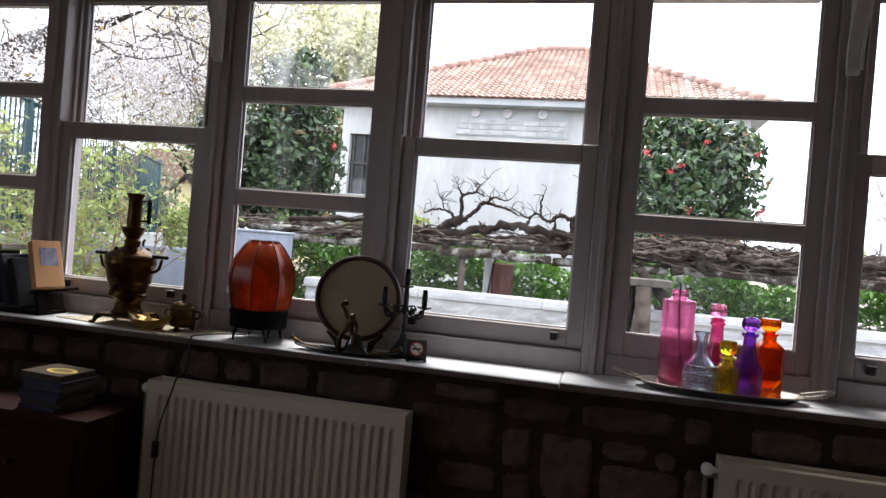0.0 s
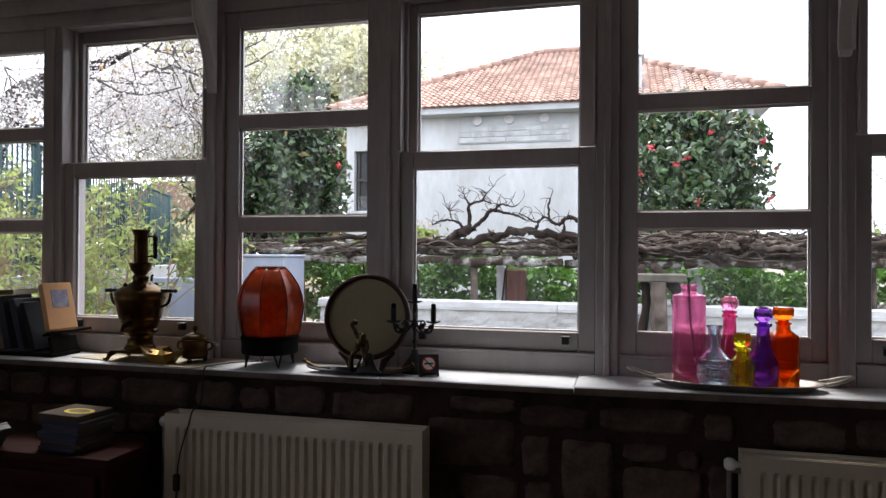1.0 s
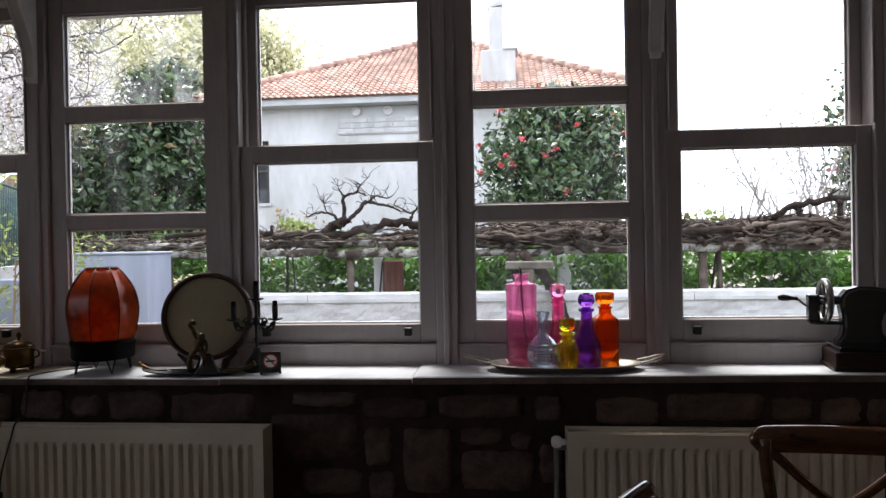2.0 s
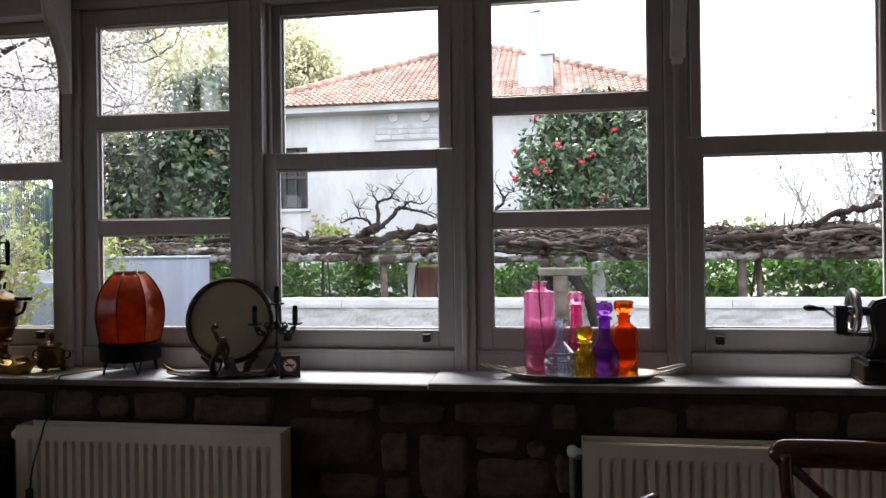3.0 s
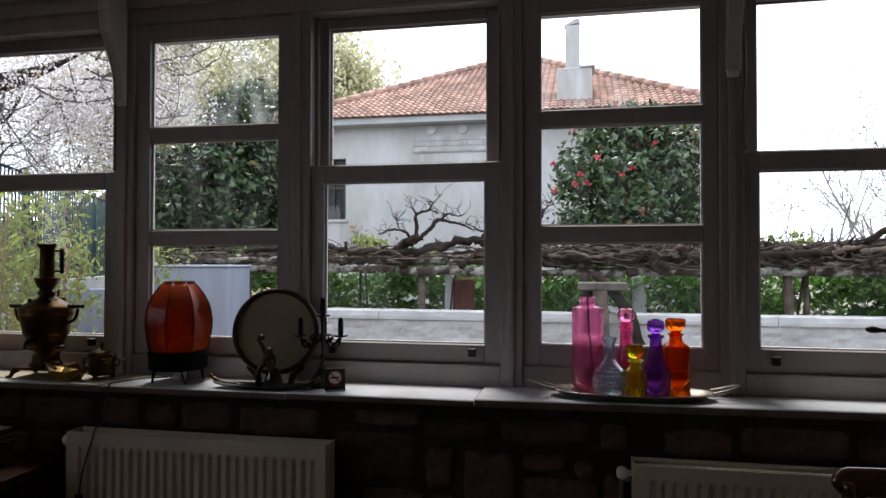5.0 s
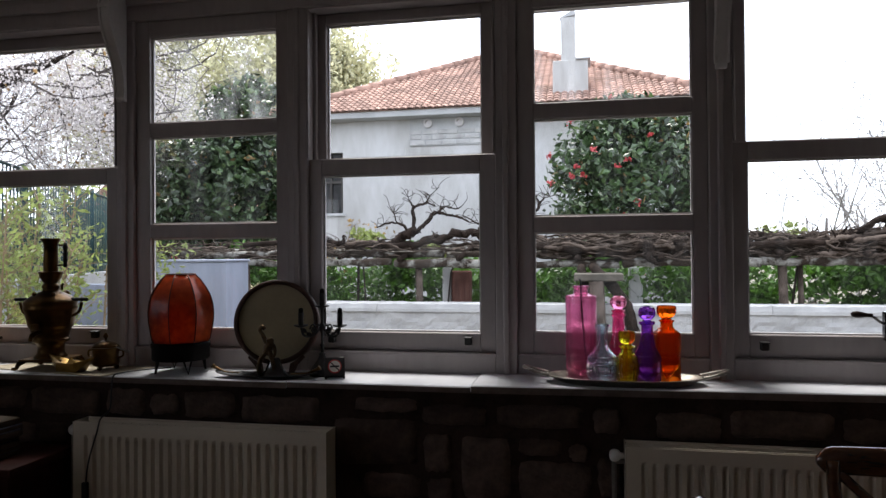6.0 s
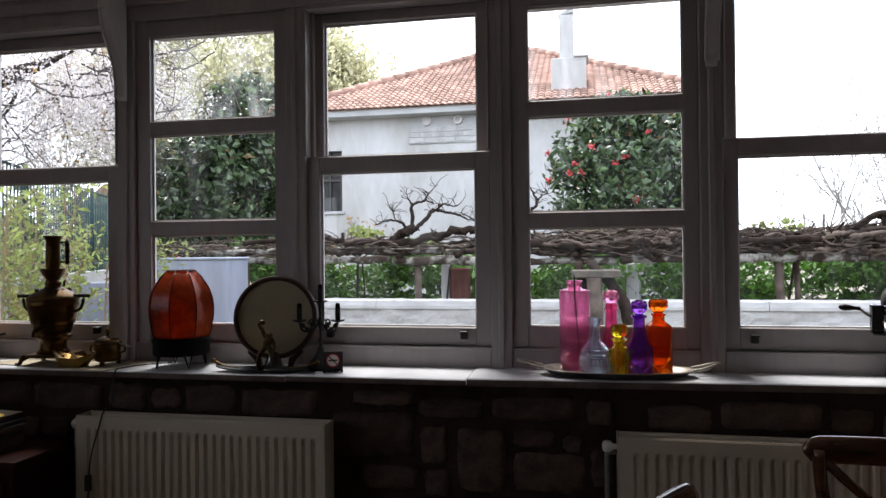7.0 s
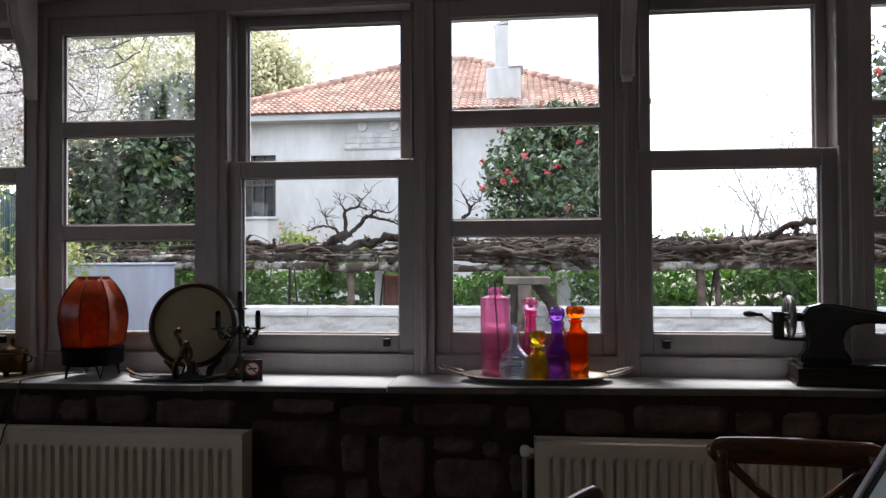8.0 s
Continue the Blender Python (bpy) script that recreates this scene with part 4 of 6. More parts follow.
for dx, dy, h in ((0, 0, 0.275), (0.072, -0.02, 0.205), (-0.072, -0.03, 0.205), (-0.01, 0.055, 0.200)):
    if dx or dy:
        tube("arm", curve_points([(0, 0, 0.185), (dx * 0.4, dy * 0.4, 0.150), (dx * 0.85, dy * 0.85, 0.150), (dx, dy, h - 0.022)], 5), 0.0048, IRON, cand, n=8)
        for u, lift in ((0.35, 0.012), (0.6, -0.006), (0.85, 0.010)):
            leaf = lathe([(0.001, -0.014), (0.007, -0.004), (0.008, 0.004), (0.001, 0.016)], 6, squash=(1, 0.4))
            bmesh.ops.transform(leaf, matrix=pose(dx * u, dy * u, 0.158 + lift, 0, 50 if dx > 0 else -50, 20), verts=leaf.verts)
            part("leaf", leaf, IRON, cand)
        tube("scroll", [(dx * (0.42 + 0.16 * math.cos(k * 0.5) * (1 - k / 22)), dy * (0.42 + 0.16 * math.cos(k * 0.5) * (1 - k / 22)), 0.172 + 0.020 * math.sin(k * 0.5) * (1 - k / 22)) for k in range(20)], 0.0032, IRON, cand, n=6)
    part("drip_pan", lathe([(0.004, h - 0.026), (0.025, h - 0.020), (0.027, h - 0.015), (0.010, h - 0.017)], 20, (dx, dy, 0)), IRON, cand, smooth=True)
    part("cup", lathe([(0.009, h - 0.018), (0.0100, h - 0.010), (0.0100, h + 0.026), (0.0112, h + 0.030), (0.008, h + 0.029)], 16, (dx, dy, 0)), IRON, cand, smooth=True)
    part("candle_stub", lathe([(0.0088, h + 0.010), (0.0088, h + 0.044), (0.003, h + 0.047)], 12, (dx, dy, 0)), LAMP_BASE, cand, "dark burnt-down candle stub", True)

# no smoking sign
sign = thing("no_smoking_sign", "small black standing sign with a crossed-out cigarette in a red ring", "sign", m=pose(-0.702, -0.205, 0.9215, 0, 0, 24))
lean = pose(0, 0, 0, -14, 0, 0)
for name, bm, mat in (
    ("board", box(-0.036, 0.036, -0.003, 0.003, 0.012, 0.078, 0.001), BLACK_PLASTIC),
    ("foot", box(-0.036, -0.028, -0.003, 0.003, 0.0, 0.012), BLACK_PLASTIC),
    ("foot", box(0.028, 0.036, -0.003, 0.003, 0.0, 0.012), BLACK_PLASTIC),
):
    bmesh.ops.transform(bm, matrix=lean, verts=bm.verts)
    part(name, bm, mat, sign)
prop = box(-0.034, 0.034, -0.0015, 0.0015, 0.0, 0.076)
bmesh.ops.transform(prop, matrix=pose(0, 0.038, 0, 15, 0, 0), verts=prop.verts)
part("prop", prop, BLACK_PLASTIC, sign)
for name, prof, mat in (("white_disc", [(0.0235, 0.0032), (0.0235, 0.0038), (0.001, 0.0038)], WHITE_PAPER), ("red_ring", [(0.0205, 0.0036), (0.0205, 0.0044), (0.0245, 0.0044), (0.0245, 0.0036), (0.0205, 0.0036)], RED_INK)):
    bm = lathe(prof, 40, caps=name != "red_ring")
    bmesh.ops.transform(bm, matrix=lean @ Matrix.Translation((0, 0, 0.045)) @ Matrix.Rotation(radians(90), 4, "X"), verts=bm.verts)
    part(name, bm, mat, sign)
bm = box(-0.016, 0.016, -0.0046, -0.0039, -0.003, 0.003)
bmesh.ops.transform(bm, matrix=lean @ Matrix.Translation((0, 0, 0.045)), verts=bm.verts)
part("cigarette", bm, BLACK_PLASTIC, sign)
bm = box(-0.0215, 0.0215, -0.0056, -0.0047, -0.002, 0.002)
bmesh.ops.transform(bm, matrix=lean @ Matrix.Translation((0, 0, 0.045)) @ Matrix.Rotation(radians(45), 4, "Y"), verts=bm.verts)
part("slash", bm, BLACK_PLASTIC, sign)

# tray
TX, TY, TZ = 0.309, -0.142, 0.927
tray = thing("tray", "oval pewter serving tray with two looped handles", "tray", m=pose(TX, TY, TZ, 0, 0, 1))
part("plate", lathe([(0.205, 0.0), (0.212, 0.0), (0.226, 0.005), (0.250, 0.018), (0.263, 0.021), (0.265, 0.024), (0.262, 0.0255), (0.248, 0.022), (0.224, 0.0095), (0.210, 0.0055), (0.100, 0.005), (0.001, 0.005)], 72, squash=(1, 0.45)), TRAY_METAL, tray, smooth=True)
for s in (-1, 1):
    tube("handle", curve_points([(s * 0.250, -0.030, 0.024), (s * 0.285, -0.030, 0.032), (s * 0.325, -0.020, 0.044), (s * 0.338, 0.0, 0.048), (s * 0.325, 0.020, 0.044), (s * 0.285, 0.030, 0.032), (s * 0.250, 0.030, 0.024)], 5), 0.0055, TRAY_METAL, tray, n=10)


def hollow(profile, wall=0.0035, floor_z=0.008):
    """An outer profile closed by an inner one, so that the glass has a wall and a thick bottom."""
    inside = [(max(r - wall, 0.001), max(z, floor_z)) for r, z in profile if z >= floor_z]
    return [(0.001, profile[0][1])] + profile + list(reversed(inside)) + [(0.001, floor_z)]


def bottle(kind_label, x, y, mat, profile, n=36, facet=None, stopper=None, turn=0.0, squash=(1, 1), wall=0.0035, sharp=False, solid=None):
    b = thing("glass_bottle", kind_label, "bottle", "coloured bottles on the tray", m=pose(x, y, TZ + 0.0052, 0, 0, turn))
    part("body", lathe(hollow(profile, wall), n, facet=facet, squash=squash), mat, b, smooth=not sharp)
    if stopper:
        part("stopper", lathe(stopper, 8 if facet else 10), solid or mat, b, "faceted glass stopper of the same colour")
    return b


def squared(power):
    def f(a, z):
        c, s = abs(math.cos(a)), abs(math.sin(a))
        k = min(max((z - 0.166) / 0.015, 0), 1)
        return (1 - k) * (c**power + s**power) ** (-1 / power) + k
    return f


pink = bottle("tall pink glass dispenser bottle with a dark tube", 0.168, -0.105, GLASS_PINK, [(0.050, 0.0), (0.0535, 0.004), (0.0535, 0.040), (0.0535, 0.283), (0.0532, 0.2855), (0.0515, 0.2880), (0.048, 0.2890), (0.030, 0.2925), (0.0245, 0.298), (0.0245, 0.312), (0.028, 0.316), (0.0285, 0.322), (0.024, 0.323)])
tube("dip_tube", curve_points([(0.028, -0.012, 0.010), (0.012, -0.006, 0.12), (0.002, 0, 0.25), (0, 0, 0.322), (0, 0, 0.338), (-0.006, 0, 0.346)], 5), 0.0026, BLACK_PLASTIC, pink)
bottle("slim magenta glass bottle with a faceted ball stopper", 0.295, -0.098, GLASS_MAGENTA, [(0.030, 0), (0.032, 0.004), (0.032, 0.10), (0.029, 0.130), (0.0225, 0.152), (0.0205, 0.200), (0.0205, 0.216), (0.025, 0.219), (0.025, 0.223), (0.0205, 0.226), (0.0205, 0.231), (0.024, 0.234), (0.0235, 0.238), (0.0185, 0.239)], stopper=[(0.012, 0.230), (0.012, 0.242), (0.022, 0.247), (0.0285, 0.258), (0.0285, 0.270), (0.022, 0.282), (0.012, 0.287), (0.001, 0.2875)])


def ribs(count, depth, z0, z1):
    """Diamond relief pressed into the wall of a bottle between two heights."""
    def f(a, z):
        if z < z0 or z > z1:
            return 1.0
        u = (z - z0) / (z1 - z0)
        return 1 + depth * math.cos(count * a + 9.4 * u) * math.cos(count * a - 9.4 * u) * math.sin(math.pi * u)
    return f


belly = [(0.034, 0.0), (0.041, 0.004), (0.0455, 0.012), (0.0435, 0.016), (0.0480, 0.020), (0.0510, 0.030), (0.0535, 0.036), (0.0510, 0.040)]
belly += [(0.0520 + 0.0010 * math.sin(k * 0.6), 0.044 + 0.004 * k) for k in range(6)]
belly += [(0.0545, 0.068), (0.0510, 0.072), (0.0500, 0.080), (0.0470, 0.089), (0.0480, 0.092), (0.0420, 0.098), (0.0340, 0.107), (0.0260, 0.116), (0.0205, 0.127), (0.0185, 0.142), (0.0185, 0.176), (0.0210, 0.188), (0.0255, 0.197), (0.0240, 0.199)]
bottle("pale blue embossed glass carafe with a flared lip", 0.236, -0.205, GLASS_BLUE, belly, n=72, wall=0.008, facet=ribs(12, 0.035, 0.040, 0.068), sharp=True)
cut = [(0.028, 0.0), (0.030, 0.004)] + [(0.030 + 0.0075 * math.sin(k / 14 * 2.2), 0.006 + 0.0055 * k) for k in range(15)] + [(0.0330, 0.092), (0.0240, 0.102), (0.0190, 0.110), (0.0190, 0.121), (0.0260, 0.125), (0.0265, 0.130), (0.0180, 0.132)]
bottle("small yellow cut-glass bottle with a square stopper", 0.316, -0.212, GLASS_YELLOW, cut, n=72, stopper=[(0.014, 0.128), (0.014, 0.136), (0.024, 0.141), (0.0285, 0.152), (0.0285, 0.168), (0.025, 0.178), (0.001, 0.1785)], turn=12, wall=0.006, facet=ribs(8, 0.060, 0.010, 0.088), sharp=True, solid=GLASS_YELLOW_SOLID)
bottle("purple glass decanter with a round stopper", 0.384, -0.172, GLASS_PURPLE, [(0.040, 0.0), (0.044, 0.004), (0.0455, 0.050), (0.0465, 0.080), (0.0450, 0.092), (0.0400, 0.102), (0.0310, 0.116), (0.0245, 0.136), (0.0205, 0.158), (0.0190, 0.180), (0.0190, 0.194), (0.0255, 0.198), (0.0265, 0.202), (0.0255, 0.206), (0.0190, 0.208)], stopper=[(0.013, 0.198), (0.013, 0.212), (0.021, 0.217), (0.0285, 0.226), (0.029, 0.241), (0.024, 0.253), (0.014, 0.258), (0.001, 0.2585)], turn=10, solid=GLASS_PURPLE_SOLID)
bottle("square orange glass decanter with a flat stopper", 0.452, -0.125, GLASS_ORANGE, [(0.038, 0.0), (0.041, 0.004), (0.041, 0.060), (0.0400, 0.064), (0.041, 0.068), (0.041, 0.156), (0.039, 0.166), (0.030, 0.176), (0.021, 0.184), (0.0205, 0.200), (0.0255, 0.204), (0.0255, 0.208), (0.019, 0.210)], n=64, facet=squared(5), stopper=[(0.015, 0.200), (0.016, 0.212), (0.024, 0.220), (0.033, 0.230), (0.034, 0.248), (0.030, 0.256), (0.001, 0.2565)], turn=8, wall=0.004, solid=GLASS_ORANGE_SOLID)

# sewing machine
sew = thing("sewing_machine", "black hand-crank sewing machine on a wooden base", "sewing machine", m=pose(1.215, -0.100, 0.9275, 0, 0, -8))
part("wooden_base", box(-0.022, 0.44, -0.082, 0.090, 0.0, 0.060, 0.006, 2), CASE_WOOD, sew, "dark brown varnished wooden base")
part("base_moulding", box(-0.028, 0.446, -0.088, 0.096, 0.0, 0.014, 0.004), CASE_WOOD, sew)
part("bed", box(-0.006, 0.425, -0.072, 0.082, 0.0605, 0.076, 0.004, 2), JAPAN, sew)
pillar_line = [(0.002, 0.076), (0.000, 0.090), (0.014, 0.108), (0.020, 0.135), (0.017, 0.170), (0.012, 0.200), (0.014, 0.238), (0.032, 0.262), (0.070, 0.273), (0.120, 0.270), (0.190, 0.256), (0.270, 0.246), (0.330, 0.250), (0.366, 0.250), (0.372, 0.238), (0.372, 0.120), (0.330, 0.120), (0.326, 0.192), (0.290, 0.206), (0.210, 0.208), (0.165, 0.200), (0.143, 0.182), (0.134, 0.150), (0.138, 0.118), (0.156, 0.094), (0.160, 0.076)]
arm = extrude_outline(pillar_line, "y", -0.030, 0.030, 0.0)
bmesh.ops.bevel(arm, geom=[e for e in arm.edges if abs(e.verts[0].co.y - e.verts[1].co.y) < 1e-5], offset=0.014, segments=3, affect="EDGES", clamp_overlap=True)
part("arm", arm, JAPAN, sew, smooth=False)
part("needle_bar", lathe([(0.004, 0.080), (0.004, 0.255), (0.007, 0.262), (0.005, 0.27)], 12, (0.350, 0, 0)), STEEL, sew, smooth=True)
part("face_plate", box(0.3725, 0.375, -0.022, 0.022, 0.13, 0.235, 0.002), STEEL, sew)
for x in (0.12, 0.24):
    part("spool_pin", lathe([(0.003, 0.24), (0.003, 0.29), (0.001, 0.292)], 8, (x, 0, 0)), STEEL, sew)
axle = lathe([(0.016, -0.055), (0.016, 0.05)], 20)
bmesh.ops.transform(axle, matrix=pose(0.0, 0, 0.225, 0, 90, 0), verts=axle.verts)
part("axle", axle, JAPAN, sew, smooth=True)
wheel = lathe([(0.060, -0.009), (0.070, -0.010), (0.074, -0.004), (0.074, 0.004), (0.070, 0.010), (0.060, 0.009), (0.060, -0.009)], 48, caps=False)
for k in range(5):
    a = math.tau * k / 5 + 0.3
    spoke_v, spoke_f = tube_data([(0.010 * math.cos(a), 0.010 * math.sin(a), 0), (0.063 * math.cos(a), 0.063 * math.sin(a), 0)], 0.006, 8)
    index = [wheel.verts.new(v) for v in spoke_v]
    for f in spoke_f:
        wheel.faces.new([index[j] for j in f])
bmesh.ops.transform(wheel, matrix=pose(-0.030, 0, 0.225, 0, 90, 0), verts=wheel.verts)
part("hand_wheel", wheel, STEEL, sew, "bright worn metal hand wheel", True)
gear = box(-0.085, -0.048, -0.018, 0.018, 0.150, 0.245, 0.008, 2)
part("gear_housing", gear, JAPAN, sew)
part("crank_bracket", box(-0.078, 0.050, -0.012, 0.012, 0.143, 0.156, 0.004), JAPAN, sew)
tube("crank_arm", curve_points([(-0.085, -0.006, 0.205), (-0.100, -0.012, 0.214), (-0.122, -0.022, 0.232)], 3), 0.0045, STEEL, sew)
grip = lathe([(0.004, 0.0), (0.007, 0.004), (0.006, 0.016), (0.010, 0.034), (0.0115, 0.048), (0.008, 0.060), (0.002, 0.064)], 16)
bmesh.ops.transform(grip, matrix=pose(-0.118, -0.022, 0.232, 0, -86, 0), verts=grip.verts)
part("crank_grip", grip, CASE_WOOD, sew, "turned dark wooden grip", True)

# ---- chest, magazines and power strip ----
CHEST_X = -2.02
chest = thing("chest", "low dark red-brown wooden chest beside the radiator", "chest", m=pose(CHEST_X, -0.46, -0.055))
part("body", box(-0.28, 0.28, -0.09, 0.20, 0.10, 0.675, 0.006), CHEST_WOOD, chest)
part("top", box(-0.295, 0.295, -0.105, 0.21, 0.676, 0.705, 0.008, 2), CHEST_WOOD, chest)
for z0, z1 in ((0.13, 0.37), (0.40, 0.64)):
    d = part("drawer", box(-0.25, 0.25, -0.104, -0.091, z0, z1, 0.005), CHEST_WOOD, chest)
    part("knob", lathe([(0.006, 0), (0.016, 0.012), (0.014, 0.02), (0.001, 0.022)], 16, (0, -0.115, (z0 + z1) / 2)), BRASS, d)
for x in (-0.25, 0.25):
    for y in (-0.06, 0.17):
        part("leg", box(x - 0.025, x + 0.025, y - 0.025, y + 0.025, 0.055, 0.10, 0.004), CHEST_WOOD, chest)
rng = random.Random(4)
z = 0.6505
for k in range(7):
    t = rng.uniform(0.012, 0.024)
    mat, words = ((BLUE_PRINT, "blue"), (PAGE_EDGE, "brown"), (NAVY_BOARD, "dark blue"), (BLUE_PRINT, "blue"), (NAVY_BOARD, "dark blue"))[k % 5]
    m = thing("magazine", f"{words} covered magazine in a pile on the chest", "magazine", "pile of magazines", m=pose(-1.945 + rng.uniform(-0.008, 0.008), -0.452 + rng.uniform(-0.006, 0.006), z, 0, 0, rng.uniform(-4, 4) - 6))
    part("cover", box(-0.090, 0.090, -0.08, 0.08, 0, t, 0.002), mat, m)
    part("paper_block", box(-0.087, 0.0902, -0.077, 0.077, 0.002, t - 0.002), PAGE_EDGE, m)
    if k == 6:
        part("title_oval", lathe([(0.060, t), (0.060, t + 0.0008), (0.001, t + 0.0009)], 40, (0.025, -0.01, 0), (1, 0.62)), YELLOW_PRINT, m, "yellow oval print")
        part("oval_centre", lathe([(0.044, t + 0.0010), (0.044, t + 0.0014), (0.001, t + 0.0015)], 40, (0.025, -0.01, 0), (1, 0.55)), CARDBOARD, m, "brown picture in the oval")
    z += t + 0.0012
strip = thing("power_strip", "black power strip with a white edge and a red lit switch", "power strip", m=pose(-2.215, -0.535, 0.6735, 0, -54, -10))
part("body", box(-0.022, 0.066, -0.022, 0.022, -0.014, 0.014, 0.003), BLACK_PLASTIC, strip)
part("edge_trim", box(-0.023, 0.067, -0.022, 0.022, 0.0142, 0.0195, 0.002), KNOB_WHITE, strip, "white plastic edge")
part("switch", box(0.042, 0.056, -0.0245, -0.0222, -0.008, 0.006, 0.001), RED_LED, strip, "small red glowing switch")

# ---- chairs ----


def cross_back_chair(m, label):
    """A bentwood chair: curved top rail, crossed back slats, round seat frame and splayed legs. It faces -y, its back stands at y = 0.2."""
    c = thing("dining_chair", label, "chair", "wooden cross-back chairs", m=m)
    rail = bmesh.new()
    cols = []
    for k in range(25):
        u = -1 + 2 * k / 24
        x, y = 0.240 * u, 0.205 - 0.014 * u * u
        fade = math.sqrt(max(1 - max(abs(u) - 0.84, 0) ** 2 / 0.16**2, 0.0))
        top, low = 0.836 - 0.004 * u * u, 0.756
        mid = (top + low) / 2 + 0.004
        h = max((top - low) / 2 * fade, 0.010)
        ring = []
        for j in range(12):
            a = math.tau * j / 12
            ring.append(rail.verts.new((x, y + 0.014 * math.cos(a), mid + h * math.copysign(abs(math.sin(a)) ** 0.6, math.sin(a)))))
        cols.append(ring)
    for a, b in zip(cols, cols[1:]):
        for j in range(12):
            rail.faces.new((a[j], b[j], b[(j + 1) % 12], a[(j + 1) % 12]))
    rail.faces.new(cols[0]), rail.faces.new(list(reversed(cols[-1])))
    bmesh.ops.recalc_face_normals(rail, faces=rail.faces)
    part("top_rail", rail, CHAIR_WOOD, c, smooth=True)
    for s in (-1, 1):
        tube("back_post", curve_points([(s * 0.202, 0.184, 0.803), (s * 0.198, 0.185, 0.72), (s * 0.184, 0.185, 0.60), (s * 0.172, 0.185, 0.45), (s * 0.180, 0.215, 0.22), (s * 0.195, 0.25, 0.0)], 4), 0.018, CHAIR_WOOD, c, n=12)
        tube("cross_slat", curve_points([(s * 0.186, 0.190, 0.768), (s * 0.07, 0.200, 0.66), (-s * 0.05, 0.200, 0.57), (-s * 0.168, 0.184, 0.47)], 4), 0.014, CHAIR_WOOD, c, n=10)
        tube("front_leg", [(s * 0.175, -0.175, 0.44), (s * 0.190, -0.195, 0.0)], [0.018, 0.014], CHAIR_WOOD, c, n=12)
        tube("side_stretcher", [(s * 0.184, -0.185, 0.20), (s * 0.180, 0.215, 0.22)], 0.009, CHAIR_WOOD, c, n=8)
    tube("front_stretcher", [(-0.184, -0.186, 0.20), (0.184, -0.186, 0.20)], 0.009, CHAIR_WOOD, c, n=8)
    part("seat", lathe([(0.200, 0.430), (0.218, 0.434), (0.222, 0.445), (0.218, 0.458), (0.205, 0.462), (0.001, 0.452)], 40, squash=(1, 0.98), facet=lambda a, z: (abs(math.cos(a)) ** 4 + abs(math.sin(a)) ** 4) ** -0.25 * 0.94), CHAIR_WOOD, c, smooth=True)
    return c


cross_back_chair(pose(1.018, -0.730, 0.0, 0, 0, -5), "polished brown cross-back wooden chair near the radiator")
cross_back_chair(pose(0.494, -1.255, 0.0, 0, 0, 62), "polished brown cross-back wooden chair turned sideways")
PIC = (0.905, -1.073, 0.772)
table = thing("table", "small dark wooden table beside the chairs", "table", m=pose(1.25, -1.26, 0))
part("tabletop", box(-0.36, 0.36, -0.30, 0.30, 0.735, 0.765, 0.006), CHAIR_WOOD, table)
for x in (-0.31, 0.31):
    for y in (-0.25, 0.25):
        tube("leg", [(x, y, 0.735), (x, y, 0)], [0.03, 0.022], CHAIR_WOOD, table)
picture = thing("picture_frame", "grey framed landscape picture in a black mount on the table", "picture frame", m=pose(*PIC, -36, 0, -76))
for name, b in (("frame_side", (0.0, 0.017, 0, 0.25)), ("frame_side", (0.283, 0.30, 0, 0.25)), ("frame_rail", (0.0172, 0.2828, 0, 0.017)), ("frame_rail", (0.0172, 0.2828, 0.233, 0.25))):
    part(name, box(b[0], b[1], -0.010, 0.010, b[2], b[3], 0.003), FRAME_GREY, picture)
part("mount", box(0.017, 0.283, -0.004, 0.004, 0.017, 0.233), SCREEN, picture, "black mount")
part("print", box(0.036, 0.264, -0.0065, -0.0042, 0.036, 0.214), PHOTO_PRINT, picture, "pale blue-grey landscape print")
prop = box(0.12, 0.18, -0.002, 0.002, 0.0, 0.19)
bmesh.ops.transform(prop, matrix=pose(0, 0.155, -0.085, 52, 0, 0), verts=prop.verts)
part("easel", prop, DRUM_RIM, picture)

# ---- garden ----
G = -0.35
R = np.random.default_rng(7)
ground = bmesh.new()
bmesh.ops.create_grid(ground, x_segments=40, y_segments=40, size=400)
for v in ground.verts:
    v.co.z = G - 0.02 + 0.25 * noise.noise(v.co * 0.01) * min(v.co.length / 60, 1)
tagged(finish("ground", ground, GROUND), "bare trodden garden soil", "ground", kind="structure")

# low white wall
garden_wall = thing("garden_wall", "low whitewashed rough garden wall with a coping", "wall", kind="structure")
bm = bmesh.new()
bmesh.ops.create_grid(bm, x_segments=320, y_segments=24, size=1)
for v in bm.verts:
    x, z = 2.2 + v.co.x * 5.9, G + (v.co.y + 1) / 2 * (0.70 - G)
    v.co = Vector((x, 5.5 + 0.018 * noise.noise(Vector((x * 2.2, 0, z * 5))) + 0.016 * noise.noise(Vector((x * 6, 3, z * 15))) + 0.010 * noise.noise(Vector((x * 17, 3, z * 40))), z))
part("face", bm, WHITEWASH, garden_wall)
part("core", box(-3.7, 8.1, 5.56, 5.85, G, 0.695), WHITEWASH, garden_wall)
